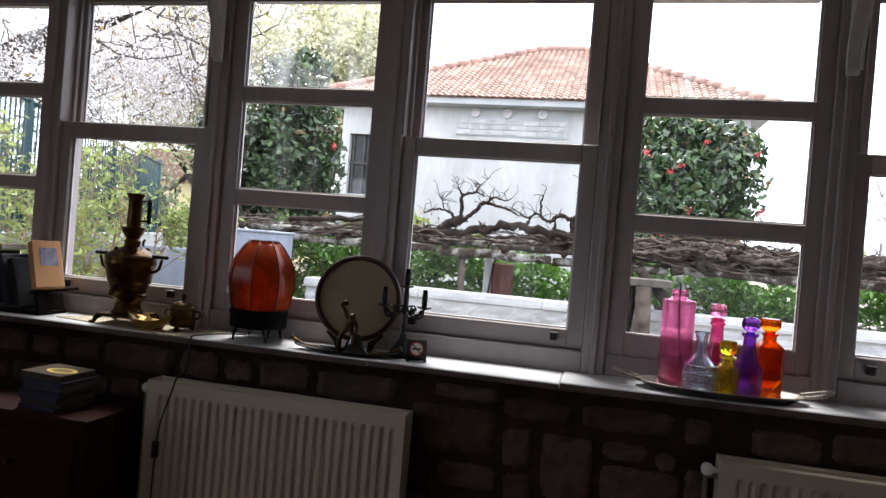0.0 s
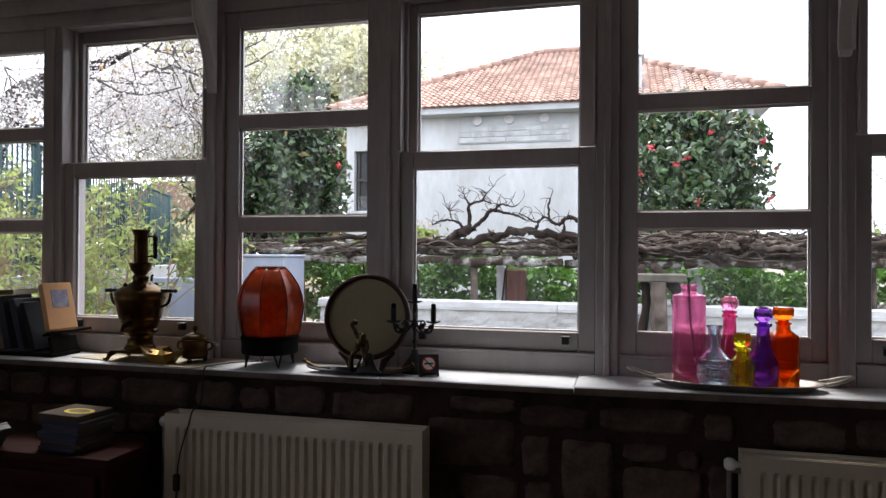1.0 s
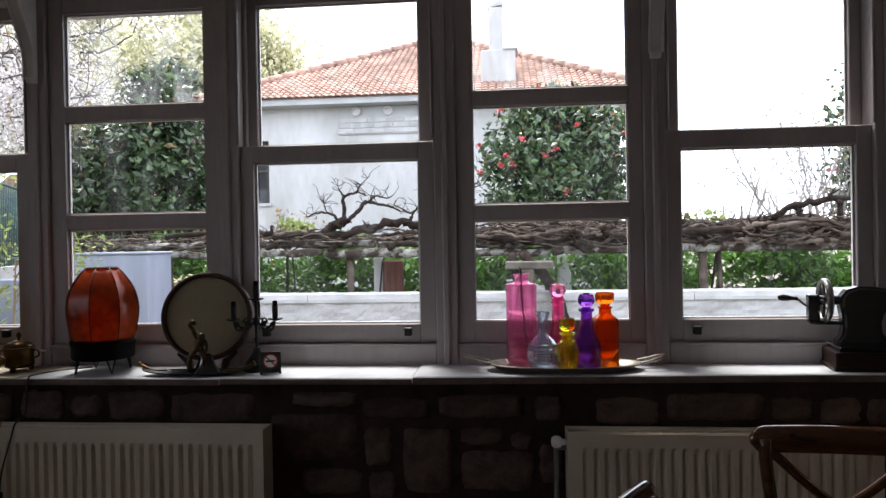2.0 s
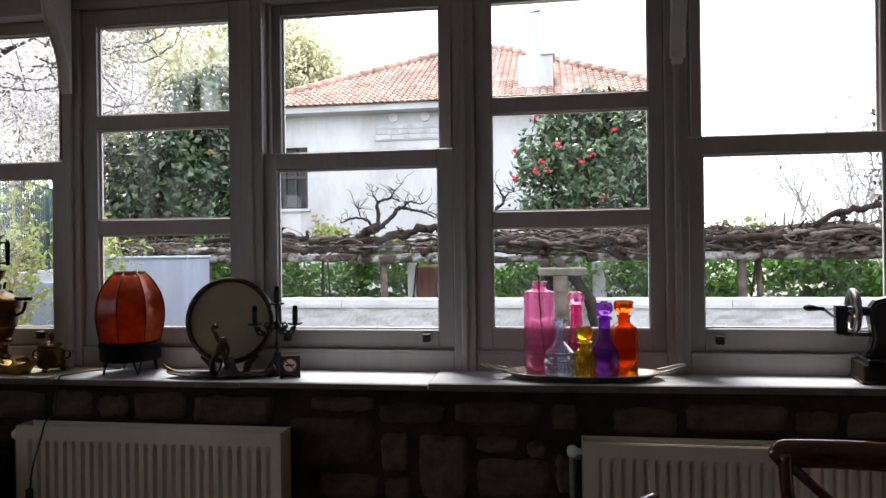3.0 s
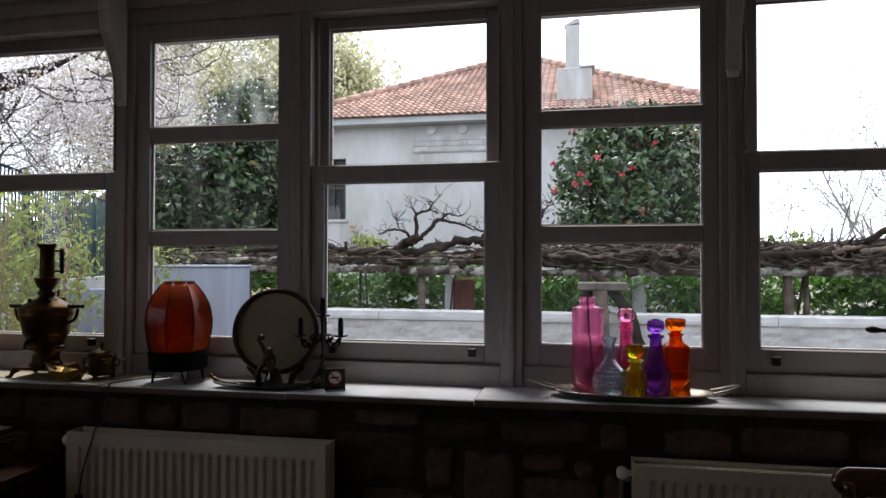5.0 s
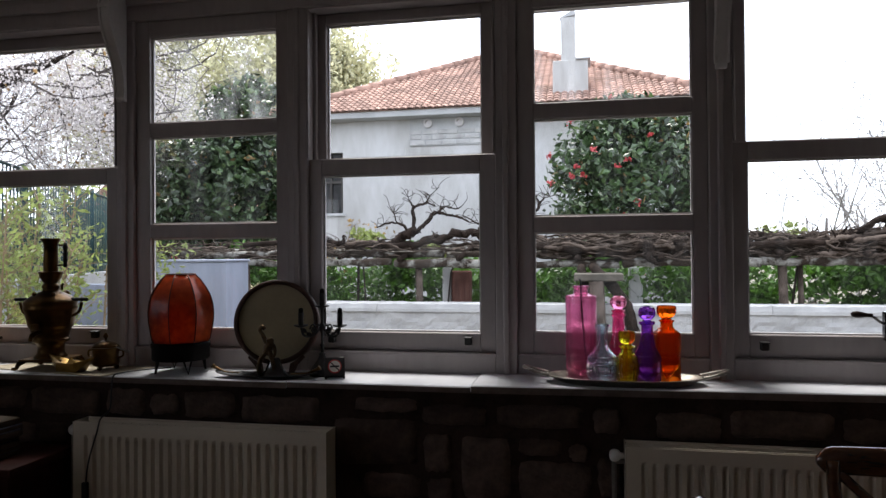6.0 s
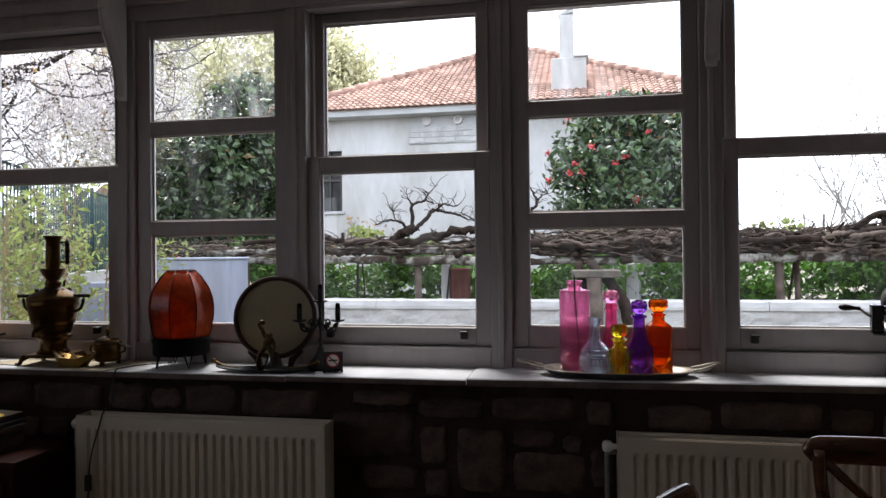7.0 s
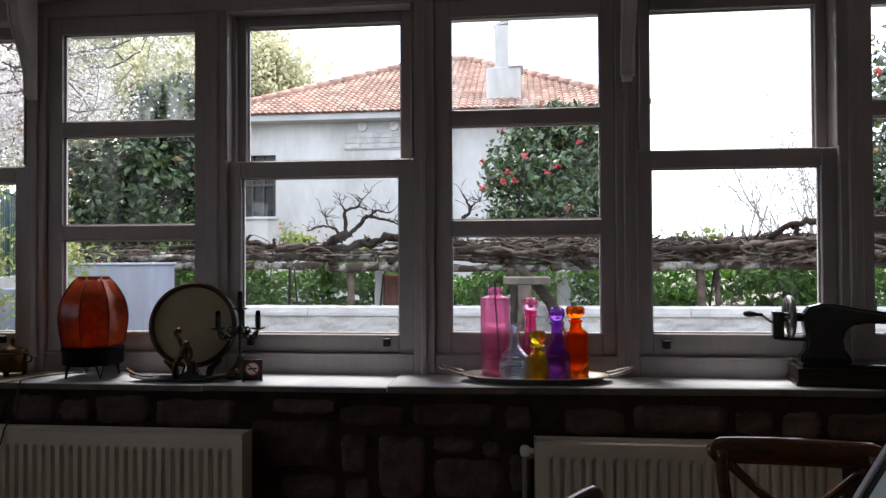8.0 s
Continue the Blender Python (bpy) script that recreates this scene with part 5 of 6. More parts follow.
for k in range(8):
    x = -3.72 + k * 1.48
    cope = bmesh.new()
    bmesh.ops.create_grid(cope, x_segments=60, y_segments=8, size=1)
    for v in cope.verts:
        px, a = x + (v.co.x + 1) / 2 * 1.474, (v.co.y + 1) * 1.57
        v.co = Vector((px, 5.66 - 0.190 * math.cos(a) + 0.014 * noise.noise(Vector((px * 4, a, 0))), 0.725 + 0.070 * math.sin(a) ** 0.18 + 0.006 * noise.noise(Vector((px * 3, a * 2, 5))) + 0.007 * noise.noise(Vector((px * 13, a * 4, 9)))))
    base_ring = bmesh.ops.extrude_edge_only(cope, edges=[e for e in cope.edges if e.is_boundary])["geom"]
    for v in base_ring:
        if isinstance(v, bmesh.types.BMVert):
            v.co.z = 0.690
    part("coping", cope, WHITEWASH, garden_wall)
pillar = thing("gate_pillar", "square pale blue-white plastered gate pillar with rain stains", "pillar")
part("shaft", box(-5.00, -3.955, 5.0, 5.56, G, 1.30, 0.012, 2), PILLAR_PLASTER, pillar)
part("cap", box(-5.02, -3.935, 4.98, 5.58, 1.30, 1.33, 0.008), PILLAR_PLASTER, pillar)
low_wall = tagged(finish("side_wall", box(-7.05, -5.0, 5.2, 5.5, G, 1.02, 0.01), PILLAR_PLASTER), "plastered low boundary wall beside the pillar", "wall", kind="structure")

# hedge
hedge = thing("hedge", "bright green clipped laurel hedge behind the wall", "hedge")
pts = np.column_stack([R.uniform(-5.3, 8.5, 46000), 7.3 + R.uniform(-0.45, 0.8, 46000), R.uniform(0.25, 1.34, 46000)])
pts[:, 2] += 0.16 * np.sin(pts[:, 0] * 2.3) * (pts[:, 2] > 0.7) + 0.1 * np.sin(pts[:, 0] * 5.1 + 1)
pts = pts[R.random(len(pts)) < 0.72 + 0.28 * np.sin(pts[:, 0] * 3.1 + 2 * pts[:, 2])]
leaves("foliage", pts, 0.068, LEAF_HEDGE, hedge, R)
verts, faces, tips = [], [], []
for k in range(40):
    branches(R, (-3.2 + k * 0.29, 7.5, G), (0, 0, 1), 0.8, 0.02, 2, verts, faces, tips, 0.2)
raw("stem", verts, faces, TWIG, hedge)

# vine trellis
trellis = thing("vine_trellis", "old vine trellis of lichen-spotted logs carrying gnarled vines", "trellis")
rr = random.Random(11)
for y, z, r, x0, x1 in ((5.95, 1.275, 0.048, -5.5, -2.2), (5.97, 1.265, 0.055, -2.15, -0.75), (6.0, 1.245, 0.046, -0.72, 0.62), (5.96, 1.255, 0.054, 0.66, 2.2), (6.0, 1.265, 0.052, 2.2, 4.1), (6.02, 1.27, 0.05, 4.1, 8.5), (6.12, 1.385, 0.050, -4.9, -1.55), (6.1, 1.375, 0.044, -1.5, 0.1), (6.15, 1.36, 0.045, 0.3, 2.9), (6.12, 1.375, 0.046, 2.9, 5.4), (6.5, 1.42, 0.045, -5.8, 0.9), (6.45, 1.43, 0.045, 0.4, 8.6), (6.9, 1.47, 0.042, -4.4, 6.2)):
    n = int((x1 - x0) / 0.17)
    line = [(x0 + (x1 - x0) * k / n, y + rr.uniform(-0.02, 0.02), z + rr.uniform(-0.013, 0.013)) for k in range(n + 1)]
    tube("log", line, [r * rr.uniform(0.8, 1.15) for _ in line], LICHEN_LOG, trellis, "dark weathered log with pale lichen", n=9, rough=0.12, rng=rr)
for k in range(17):
    x = -4.8 + k * 0.72 + rr.uniform(-0.2, 0.2)
    tube("cross_log", [(x, 5.80, 1.33 + rr.uniform(-0.02, 0.03)), (x + 0.06, 6.5, 1.46), (x + rr.uniform(-0.1, 0.2), 7.1, 1.54)], [0.036, 0.038, 0.036], BARK, trellis, n=8, rough=0.14, rng=rr)
for x, y, r in ((-4.2, 6.0, 0.045), (-1.86, 6.05, 0.05), (0.335, 5.36, 0.095), (2.45, 6.05, 0.055), (2.68, 6.2, 0.035), (5.6, 6.0, 0.055)):
    tube("post", [(x + 0.05, y, G), (x + 0.02, y, 0.5), (x, y, 1.23 if y > 5.5 else 1.06)], [r, r * 0.95, r * 0.9], CANE, trellis, n=9, rough=0.1, rng=rr)
part("plank", box(0.09, 0.63, 5.30, 5.92, 1.061, 1.145, 0.010), material("plank_wood", (0.13, 0.118, 0.10), 0.95, vary=0.3, scale=8, fine=40, bump=0.8, spec=0.1), trellis, "short grey plank on a post")


def gnarl(points, r0, r1, verts, faces, g, n=7):
    """A twisted arm, knotty and tapered, along a smooth line."""
    pts = curve_points(points, 6)
    m = len(pts) - 1
    pts = [p + Vector((g.uniform(-1, 1), g.uniform(-1, 1), g.uniform(-1, 1))) * (r0 + (r1 - r0) * k / m) * 0.55 for k, p in enumerate(pts)]
    tube_data(pts, [(r0 + (r1 - r0) * k / m) * g.uniform(0.8, 1.25) for k in range(m + 1)], n, verts, faces, 0.14, g)


def arms(label, lines, seed):
    g = random.Random(seed)
    v = thing("grape_vine", label, "vine", "grape vines on the trellis")
    verts, faces = [], []
    for points, r0, r1 in lines:
        gnarl(points, r0, r1, verts, faces, g)
        for _ in range(int(9 if r0 < 0.035 else 1)):
            p = Vector(points[g.randrange(1, len(points))])
            way = Vector((g.uniform(-1, 1), g.uniform(-0.5, 0.5), g.uniform(-0.2, 1.1))).normalized()
            gnarl([p, p + way * 0.09 + Vector((0, 0, 0.02)), p + way * g.uniform(0.10, 0.20) + Vector((g.uniform(-0.08, 0.08), 0, g.uniform(-0.03, 0.05)))], max(r1 * 0.5, 0.004), 0.0025, verts, faces, g, 5)
    raw("canes", verts, faces, BARK, v, smooth=True)
    return v


arms("old gnarled vine lying on the logs and rising in crooked branches", (
    ([(-4.2, 5.95, 1.50), (-3.23, 5.95, 1.58), (-2.83, 5.93, 1.51), (-2.38, 5.92, 1.49), (-2.02, 5.92, 1.49), (-1.66, 5.93, 1.55), (-1.37, 5.95, 1.62), (-1.10, 5.95, 1.63), (-0.75, 5.97, 1.58), (-0.42, 6.0, 1.55)], 0.034, 0.058),
    ([(-2.16, 5.95, 1.52), (-2.06, 5.95, 1.58), (-1.98, 5.95, 1.63), (-1.89, 5.95, 1.66)], 0.052, 0.050),
    ([(-1.90, 5.95, 1.64), (-1.89, 5.95, 1.78), (-1.91, 5.95, 1.90), (-1.88, 5.95, 1.97), (-1.76, 5.95, 2.01), (-1.71, 5.95, 2.02), (-1.62, 5.95, 1.98)], 0.026, 0.008),
    ([(-1.88, 5.95, 1.96), (-1.95, 5.96, 2.04), (-1.97, 5.96, 2.10)], 0.014, 0.005),
    ([(-1.73, 5.95, 2.02), (-1.68, 5.94, 2.11), (-1.59, 5.94, 2.19)], 0.011, 0.004),
    ([(-1.86, 5.95, 1.66), (-1.83, 5.95, 1.69), (-1.73, 5.95, 1.78), (-1.64, 5.95, 1.88), (-1.57, 5.95, 1.90), (-1.47, 5.96, 1.87), (-1.33, 5.96, 1.84), (-1.19, 5.96, 1.77)], 0.034, 0.010),
    ([(-1.58, 5.95, 1.90), (-1.50, 5.94, 1.97), (-1.42, 5.94, 1.95), (-1.33, 5.94, 1.94), (-1.27, 5.94, 1.98)], 0.015, 0.005),
    ([(-1.94, 5.95, 1.64), (-2.03, 5.95, 1.74), (-2.16, 5.95, 1.78), (-2.29, 5.95, 1.76), (-2.38, 5.95, 1.72)], 0.020, 0.007),
    ([(-2.12, 5.95, 1.78), (-2.15, 5.94, 1.89), (-2.21, 5.94, 1.99)], 0.008, 0.004),
), 21)
arms("forked bare vine shoot beside the camellia", (
    ([(-0.44, 6.0, 1.36), (-0.50, 6.0, 1.60), (-0.53, 6.0, 1.76)], 0.050, 0.036),
    ([(-0.53, 6.0, 1.75), (-0.70, 6.0, 1.80), (-0.80, 6.0, 1.72), (-0.90, 6.0, 1.77), (-0.92, 6.0, 1.93), (-0.90, 6.0, 2.04)], 0.028, 0.010),
    ([(-0.90, 6.0, 1.77), (-0.97, 5.99, 1.81), (-1.07, 5.99, 1.75), (-1.17, 5.99, 1.80), (-1.28, 5.99, 1.86)], 0.017, 0.006),
    ([(-0.53, 6.0, 1.75), (-0.42, 6.0, 1.86), (-0.33, 6.0, 1.95), (-0.37, 6.0, 2.08), (-0.43, 6.0, 2.18)], 0.026, 0.008),
    ([(-0.34, 6.0, 1.95), (-0.27, 6.0, 2.05), (-0.20, 6.0, 2.07)], 0.014, 0.005),
), 23)


def tangle(label, x0, x1, low, high0, high1, count, seed, thick=0.022, y0=5.86, y1=6.5):
    """Many bent canes lying over one another along the logs, piled from low to a height that changes along x."""
    g = random.Random(seed)
    v = thing("grape_vine", label, "vine", "grape vines on the trellis")
    verts, faces = [], []
    for _ in range(count):
        x = g.uniform(x0, x1)
        run = g.uniform(0.35, 1.1) * g.choice((-1, 1))
        y = g.uniform(y0, y1)
        top = high0 + (high1 - high0) * (x - x0) / (x1 - x0)
        z = low + (top - low) * g.random() ** 1.4
        line = [(x + run * u, y + g.uniform(-0.07, 0.07), min(max(z + g.uniform(-0.05, 0.06) + 0.04 * u, low - 0.02), top + 0.05)) for u in (0, 0.25, 0.5, 0.75, 1.0)]
        r = thick * g.choice((0.25, 0.38, 0.5, 0.7, 1.1))
        gnarl(line, r, r * 0.55, verts, faces, g, 6)
        for _ in range(2):
            p = Vector(line[g.randrange(1, 5)])
            gnarl([p, p + Vector((g.uniform(-0.08, 0.08), 0, g.uniform(0.0, 0.07))), p + Vector((g.uniform(-0.2, 0.2), g.uniform(-0.1, 0.1), g.uniform(-0.06, 0.16)))], r * 0.45, 0.004, verts, faces, g, 5)
    raw("canes", verts, faces, CANE, v, smooth=True)
    return v


tangle("old bare vine canes tangled over the logs", -5.2, -2.6, 1.34, 1.50, 1.54, 55, 31)
tangle("old bare vine canes tangled over the logs", -2.6, -0.4, 1.38, 1.48, 1.52, 26, 32)
tangle("dense dark tangle of bare vine canes on the trellis", -0.4, 1.9, 1.31, 1.56, 1.60, 165, 33, 0.028)
tangle("dense dark tangle of bare vine canes on the trellis", 1.7, 3.4, 1.31, 1.50, 1.62, 165, 34, 0.027)
tangle("dense pile of brown vine canes rising along the trellis", 3.2, 5.4, 1.31, 1.50, 1.66, 170, 35, 0.028)
tangle("dense pile of brown vine canes rising along the trellis", 5.2, 8.2, 1.31, 1.66, 1.8, 110, 36, 0.03)
arms("thick old vine arms over the end of the trellis", (
    ([(1.95, 5.95, 1.42), (2.4, 5.9, 1.47), (3.0, 5.92, 1.50), (3.6, 5.95, 1.52), (4.3, 5.95, 1.55), (5.8, 5.97, 1.60)], 0.030, 0.045),
    ([(0.9, 5.9, 1.40), (1.5, 5.9, 1.47), (2.3, 5.92, 1.45), (3.2, 5.95, 1.50), (4.2, 5.95, 1.52), (5.2, 5.95, 1.60)], 0.036, 0.03),
    ([(-0.5, 5.92, 1.47), (0.1, 5.9, 1.41), (0.55, 5.9, 1.37), (0.95, 5.9, 1.46), (1.4, 5.92, 1.52)], 0.045, 0.035),
    ([(0.92, 5.85, 1.50), (0.98, 5.84, 1.42), (0.94, 5.83, 1.33), (1.04, 5.83, 1.25)], 0.030, 0.034),
    ([(3.05, 5.95, 1.55), (3.25, 5.95, 1.62), (3.47, 5.95, 1.74), (3.83, 5.95, 1.80), (4.4, 5.95, 1.84), (5.2, 5.95, 1.88)], 0.030, 0.046),
    ([(3.53, 5.95, 1.38), (3.54, 5.95, 1.58), (3.53, 5.95, 1.76)], 0.036, 0.032),
    ([(3.95, 5.95, 1.38), (3.98, 5.95, 1.60), (3.97, 5.95, 1.80)], 0.038, 0.034),
), 37)
trunk = thing("old_vine", "thick crooked dark vine trunk in front of the wall", "vine")
tube("stem", curve_points([(0.86, 5.42, G), (0.80, 5.40, 0.2), (0.72, 5.40, 0.55), (0.66, 5.40, 0.78), (0.53, 5.45, 0.98), (0.30, 5.75, 1.22)], 5), [0.085 - 0.0012 * k for k in range(26)], BARK, trunk, n=9, rough=0.14, rng=rr)
tube("side_stem", curve_points([(0.14, 5.5, G), (0.16, 5.5, 0.4), (0.22, 5.5, 0.85), (0.17, 5.75, 1.22)], 5), 0.05, BARK, trunk, n=8, rough=0.14, rng=rr)
white_post = tagged(finish("white_post", box(0.80, 0.98, 7.05, 7.2, G, 1.2, 0.02), RENDER_WALL), "white painted post behind the wall", "post")
brown_post = tagged(finish("brown_post", box(-1.56, -1.29, 6.70, 6.82, G, 1.15, 0.02), RUST_WOOD), "reddish brown wooden post behind the wall", "post")
pale_post = tagged(finish("white_post", box(-1.69, -1.57, 6.72, 6.84, G, 1.2, 0.02), RENDER_WALL), "white painted post behind the wall", "post")


def bush(name, label, lobes, leaf, seed, blossoms=0, size=0.1, stem=0.07):
    """A leafy bush from one or more uneven lobes of (centre, radii, leaves, clumps)."""
    g = np.random.default_rng(seed)
    b = thing(name, label, "bush")
    pts, out = [], []
    for centre, radii, count, clumps in lobes:
        p = crown_points(g, centre, radii, count, clumps, 0.17, 0.55)
        pts.append(p)
        out.append((p - np.asarray(centre)) / np.asarray(radii))
    pts, out = np.concatenate(pts), np.concatenate(out)
    pale = g.random(len(pts)) < 0.16
    leaves("crown", pts[~pale], size, leaf, b, g, normals=out[~pale], long=1.7)
    leaves("pale_leaves", pts[pale], size, LEAF_MID, b, g, "paler glossy leaves", normals=out[pale], long=1.7)
    leaves("young_leaves", pts[::40] + g.normal(size=pts[::40].shape) * 0.05, size * 0.8, LEAF_RUST, b, g, "yellowing brown-green leaves")
    centre, radii = lobes[0][:2]
    verts, faces, tips = [], [], []
    for k in range(4):
        branches(g, (centre[0] + float(g.uniform(-0.15, 0.15)), centre[1], G), (float(g.uniform(-0.15, 0.15)), float(g.uniform(-0.15, 0.15)), 1), (centre[2] - G) * 0.7, stem, 3, verts, faces, tips, 0.1, (2, 3), 0.38, 0.1)
    raw("trunk", verts, faces, TWIG, b, smooth=True)
    if blossoms:
        way = g.normal(size=(blossoms, 3))
        way[:, 1] = -abs(way[:, 1])
        way[:, 2] = way[:, 2] * 0.8 - 0.15
        way[:, 0] -= 0.25
        way /= np.linalg.norm(way, axis=1)[:, None]
        heart = np.asarray(centre) + way * np.asarray(radii) * 1.02
        petals = (heart[:, None, :] + g.normal(size=(blossoms, 16, 3)) * 0.024).reshape(-1, 3)
        leaves("blossoms", petals, 0.05, PETAL_RED, b, g, "red camellia blossoms", long=1.1)
    return b


bush("camellia_bush", "tall dark glossy camellia bush with a few red flowers", (((-5.70, 8.2, 2.30), (1.24, 1.0, 1.35), 8000, 100), ((-5.40, 8.25, 3.60), (0.78, 0.7, 0.85), 2600, 46), ((-6.5, 8.1, 2.75), (0.70, 0.6, 0.8), 1500, 26)), LEAF_DARK, 31, 5, 0.088)
bush("camellia_bush", "rounded dark camellia bush with many red flowers", (((0.95, 9.6, 2.50), (1.38, 1.2, 1.50), 9500, 120), ((1.30, 9.6, 3.15), (0.95, 0.8, 0.72), 2200, 40)), LEAF_DARK, 32, 22, 0.090)
bush("camellia_bush", "dark camellia bush with red flowers at the garden end", (((6.45, 9.0, 2.95), (1.3, 1.2, 2.1), 8000, 110),), LEAF_DARK, 33, 9, 0.085)
for x, y, z, rx, rz, n, s in ((-3.6, 7.0, 1.40, 0.30, 0.26, 130, 41), (-2.75, 6.6, 1.55, 0.28, 0.22, 170, 42), (-1.75, 6.8, 1.42, 0.35, 0.20, 150, 43), (2.60, 6.5, 1.60, 0.34, 0.16, 110, 45)):
    g = np.random.default_rng(s)
    shrub = thing("shrub", "small shrub with fresh yellow-green leaves on the trellis", "shrub")
    leaves("crown", crown_points(g, (x, y, z), (rx, 0.3, rz), 2 * n, 14), 0.05, LEAF_LIME, shrub, g)
    verts, faces, tips = [], [], []
    branches(g, (x, y, G), (0, 0, 1), (z - G) * 0.85, 0.02, 1, verts, faces, tips, 0.06, shrink=0.12)
    raw("trunk", verts, faces, TWIG, shrub)

g = np.random.default_rng(44)
twiggy = thing("shrub", "twiggy shrub with rusty young leaves behind the trellis", "shrub")
verts, faces, tips = [], [], []
tube_data([(-2.95, 6.9, G), (-2.95, 6.9, 0.6), (-2.92, 6.85, 1.3)], 0.02, 6, verts, faces)
for k in range(9):
    branches(g, (-2.92, 6.85, 1.25), (float(g.uniform(-0.8, 0.6)), float(g.uniform(-0.5, 0.3)), 1), 0.34, 0.011, 3, verts, faces, tips, 0.35, (2, 3), 0.72, 0.02, 5)
raw("stem", verts, faces, TWIG, twiggy)
tip_at = np.array([tuple(p) for p in tips])
tip_at = tip_at[g.integers(0, len(tip_at), 170)]
leaves("crown", tip_at + g.normal(size=tip_at.shape) * 0.025, 0.036, LEAF_RUST, twiggy, g, "rusty and yellow young leaves")

# thin shoots standing over the trellis, far off
for k, (x, y, h, s) in enumerate(((3.5, 9.0, 2.6, 51), (4.1, 9.2, 3.1, 52), (4.5, 8.8, 2.9, 53), (5.2, 9.4, 3.2, 54), (3.0, 9.3, 2.0, 55), (4.3, 9.0, 2.5, 56), (4.8, 9.3, 2.8, 58), (5.6, 9.2, 2.7, 59))):
    g = np.random.default_rng(s)
    sap = thing("sapling", "thin bare sapling with a few buds", "tree", "bare saplings")
    verts, faces, tips = [], [], []
    branches(g, (x, y, G), (0.05, 0, 1), (h - G) * 0.66, 0.036, 4, verts, faces, tips, 0.20, (3, 4), 0.60, 0.16, 5)
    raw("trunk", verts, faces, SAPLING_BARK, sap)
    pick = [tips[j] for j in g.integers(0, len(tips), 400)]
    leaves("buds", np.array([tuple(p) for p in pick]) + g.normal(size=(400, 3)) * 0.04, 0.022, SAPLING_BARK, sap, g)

# yellow-green stems close to the window
thicket = thing("thicket", "tall thicket of yellow-green young stems by the window", "shrub")
g = np.random.default_rng(61)
verts, faces, spots = [], [], []
for k in range(32):
    y = float(g.uniform(2.2, 4.4))
    x = float(g.uniform(-6.9, 0.05 - 0.80 * (y + 2.5)))
    top = Vector((x + float(g.normal()) * 0.35, y + float(g.normal()) * 0.2, float(g.uniform(1.2, 2.0))))
    foot = Vector((x, y, G))
    mid = foot.lerp(top, 0.5) + Vector((float(g.normal()) * 0.1, 0, 0))
    line = curve_points([foot, mid, top], 5)
    tube_data(line, [0.017 * (1 - 0.07 * j) for j in range(len(line))], 5, verts, faces)
    for p in line[3:]:
        for _ in range(3):
            side = p + Vector((float(g.normal()) * 0.22, float(g.normal()) * 0.12, float(g.uniform(0.02, 0.25))))
            tube_data([p, p.lerp(side, 0.5) + Vector((0, 0, 0.02)), side], [0.005, 0.004, 0.002], 4, verts, faces)
            spots += [p.lerp(side, u) for u in (0.4, 0.6, 0.8, 1.0)]
for k in range(9):
    p = Vector((-4.75, 3.9, 0.75 + 0.06 * k))
    tip = Vector((float(g.uniform(-4.45, -3.85)), float(g.uniform(3.8, 4.1)), float(g.uniform(1.18, 1.52))))
    line = curve_points([p, p.lerp(tip, 0.5) + Vector((0, 0, 0.08)), tip], 5)
    tube_data(line, [0.007 - 0.0005 * j for j in range(len(line))], 4, verts, faces)
    spots += [q + Vector((float(g.normal()), 0, float(g.normal()))) * 0.05 for q in line[4:] for _ in range(4)]
tube_data([(-4.8, 3.9, G), (-4.75, 3.9, 0.75), (-4.72, 3.9, 1.28)], [0.014, 0.012, 0.006], 5, verts, faces)
raw("stems", verts, faces, material("thicket_stem", (0.27, 0.19, 0.11), 0.8, vary=0.25, scale=10), thicket)
spots = np.array([tuple(p) for p in spots])
leaves("foliage", np.concatenate([spots + g.normal(size=spots.shape) * 0.05 for _ in range(2)]), 0.034, LEAF_LIME, thicket, g, long=2.4)

# railing on a low wall that runs away on one side
fence = thing("fence", "teal painted iron railing on a low grey wall", "fence")
A, B = Vector((-5.85, 2.4, 0)), Vector((-9.75, 10.9, 0))
along = (B - A).normalized()
side = Vector((-along.y, along.x, 0))
length = (B - A).length
base = extrude_outline([tuple((A + side * 0.12).xy), tuple((B + side * 0.12).xy), tuple((B - side * 0.12).xy), tuple((A - side * 0.12).xy)], "z", G, 1.08)
part("footing", base, CONCRETE, fence, "low grey concrete wall")
for z in (1.22, 2.58):
    tube("rail", [A + Vector((0, 0, z)), B + Vector((0, 0, z))], 0.022, FENCE_PAINT, fence, n=8)
for k in range(int(length / 0.13)):
    p = A + along * (0.13 * k)
    wide = 0.035 if k % 14 == 0 else 0.011
    tube("post" if k % 14 == 0 else "bar", [p + Vector((0, 0, 1.08)), p + Vector((0, 0, 2.66 if k % 14 == 0 else 2.60))], wide, FENCE_PAINT, fence, n=6)

# cherry in blossom
cherry = thing("cherry_tree", "old cherry tree in white blossom with dark mossy limbs", "tree")
g = np.random.default_rng(71)
verts, faces, tips = [], [], []
LIMB = curve_points([(-9.0, 5.2, G), (-8.7, 5.1, 1.2), (-8.35, 5.0, 2.6), (-7.92, 5.0, 3.34), (-7.4, 5.0, 3.57), (-6.4, 5.0, 3.80), (-5.6, 5.05, 4.15), (-4.9, 5.1, 4.8)], 4)
tube_data(LIMB, [max(0.24 - 0.006 * k - 0.022 * max(k - 17, 0), 0.014) for k in range(len(LIMB))], 9, verts, faces)
tube_data(curve_points([(-8.0, 5.0, 3.1), (-7.5, 5.0, 2.98), (-7.0, 5.0, 3.2), (-6.8, 5.0, 3.5)], 5), 0.022, 6, verts, faces)
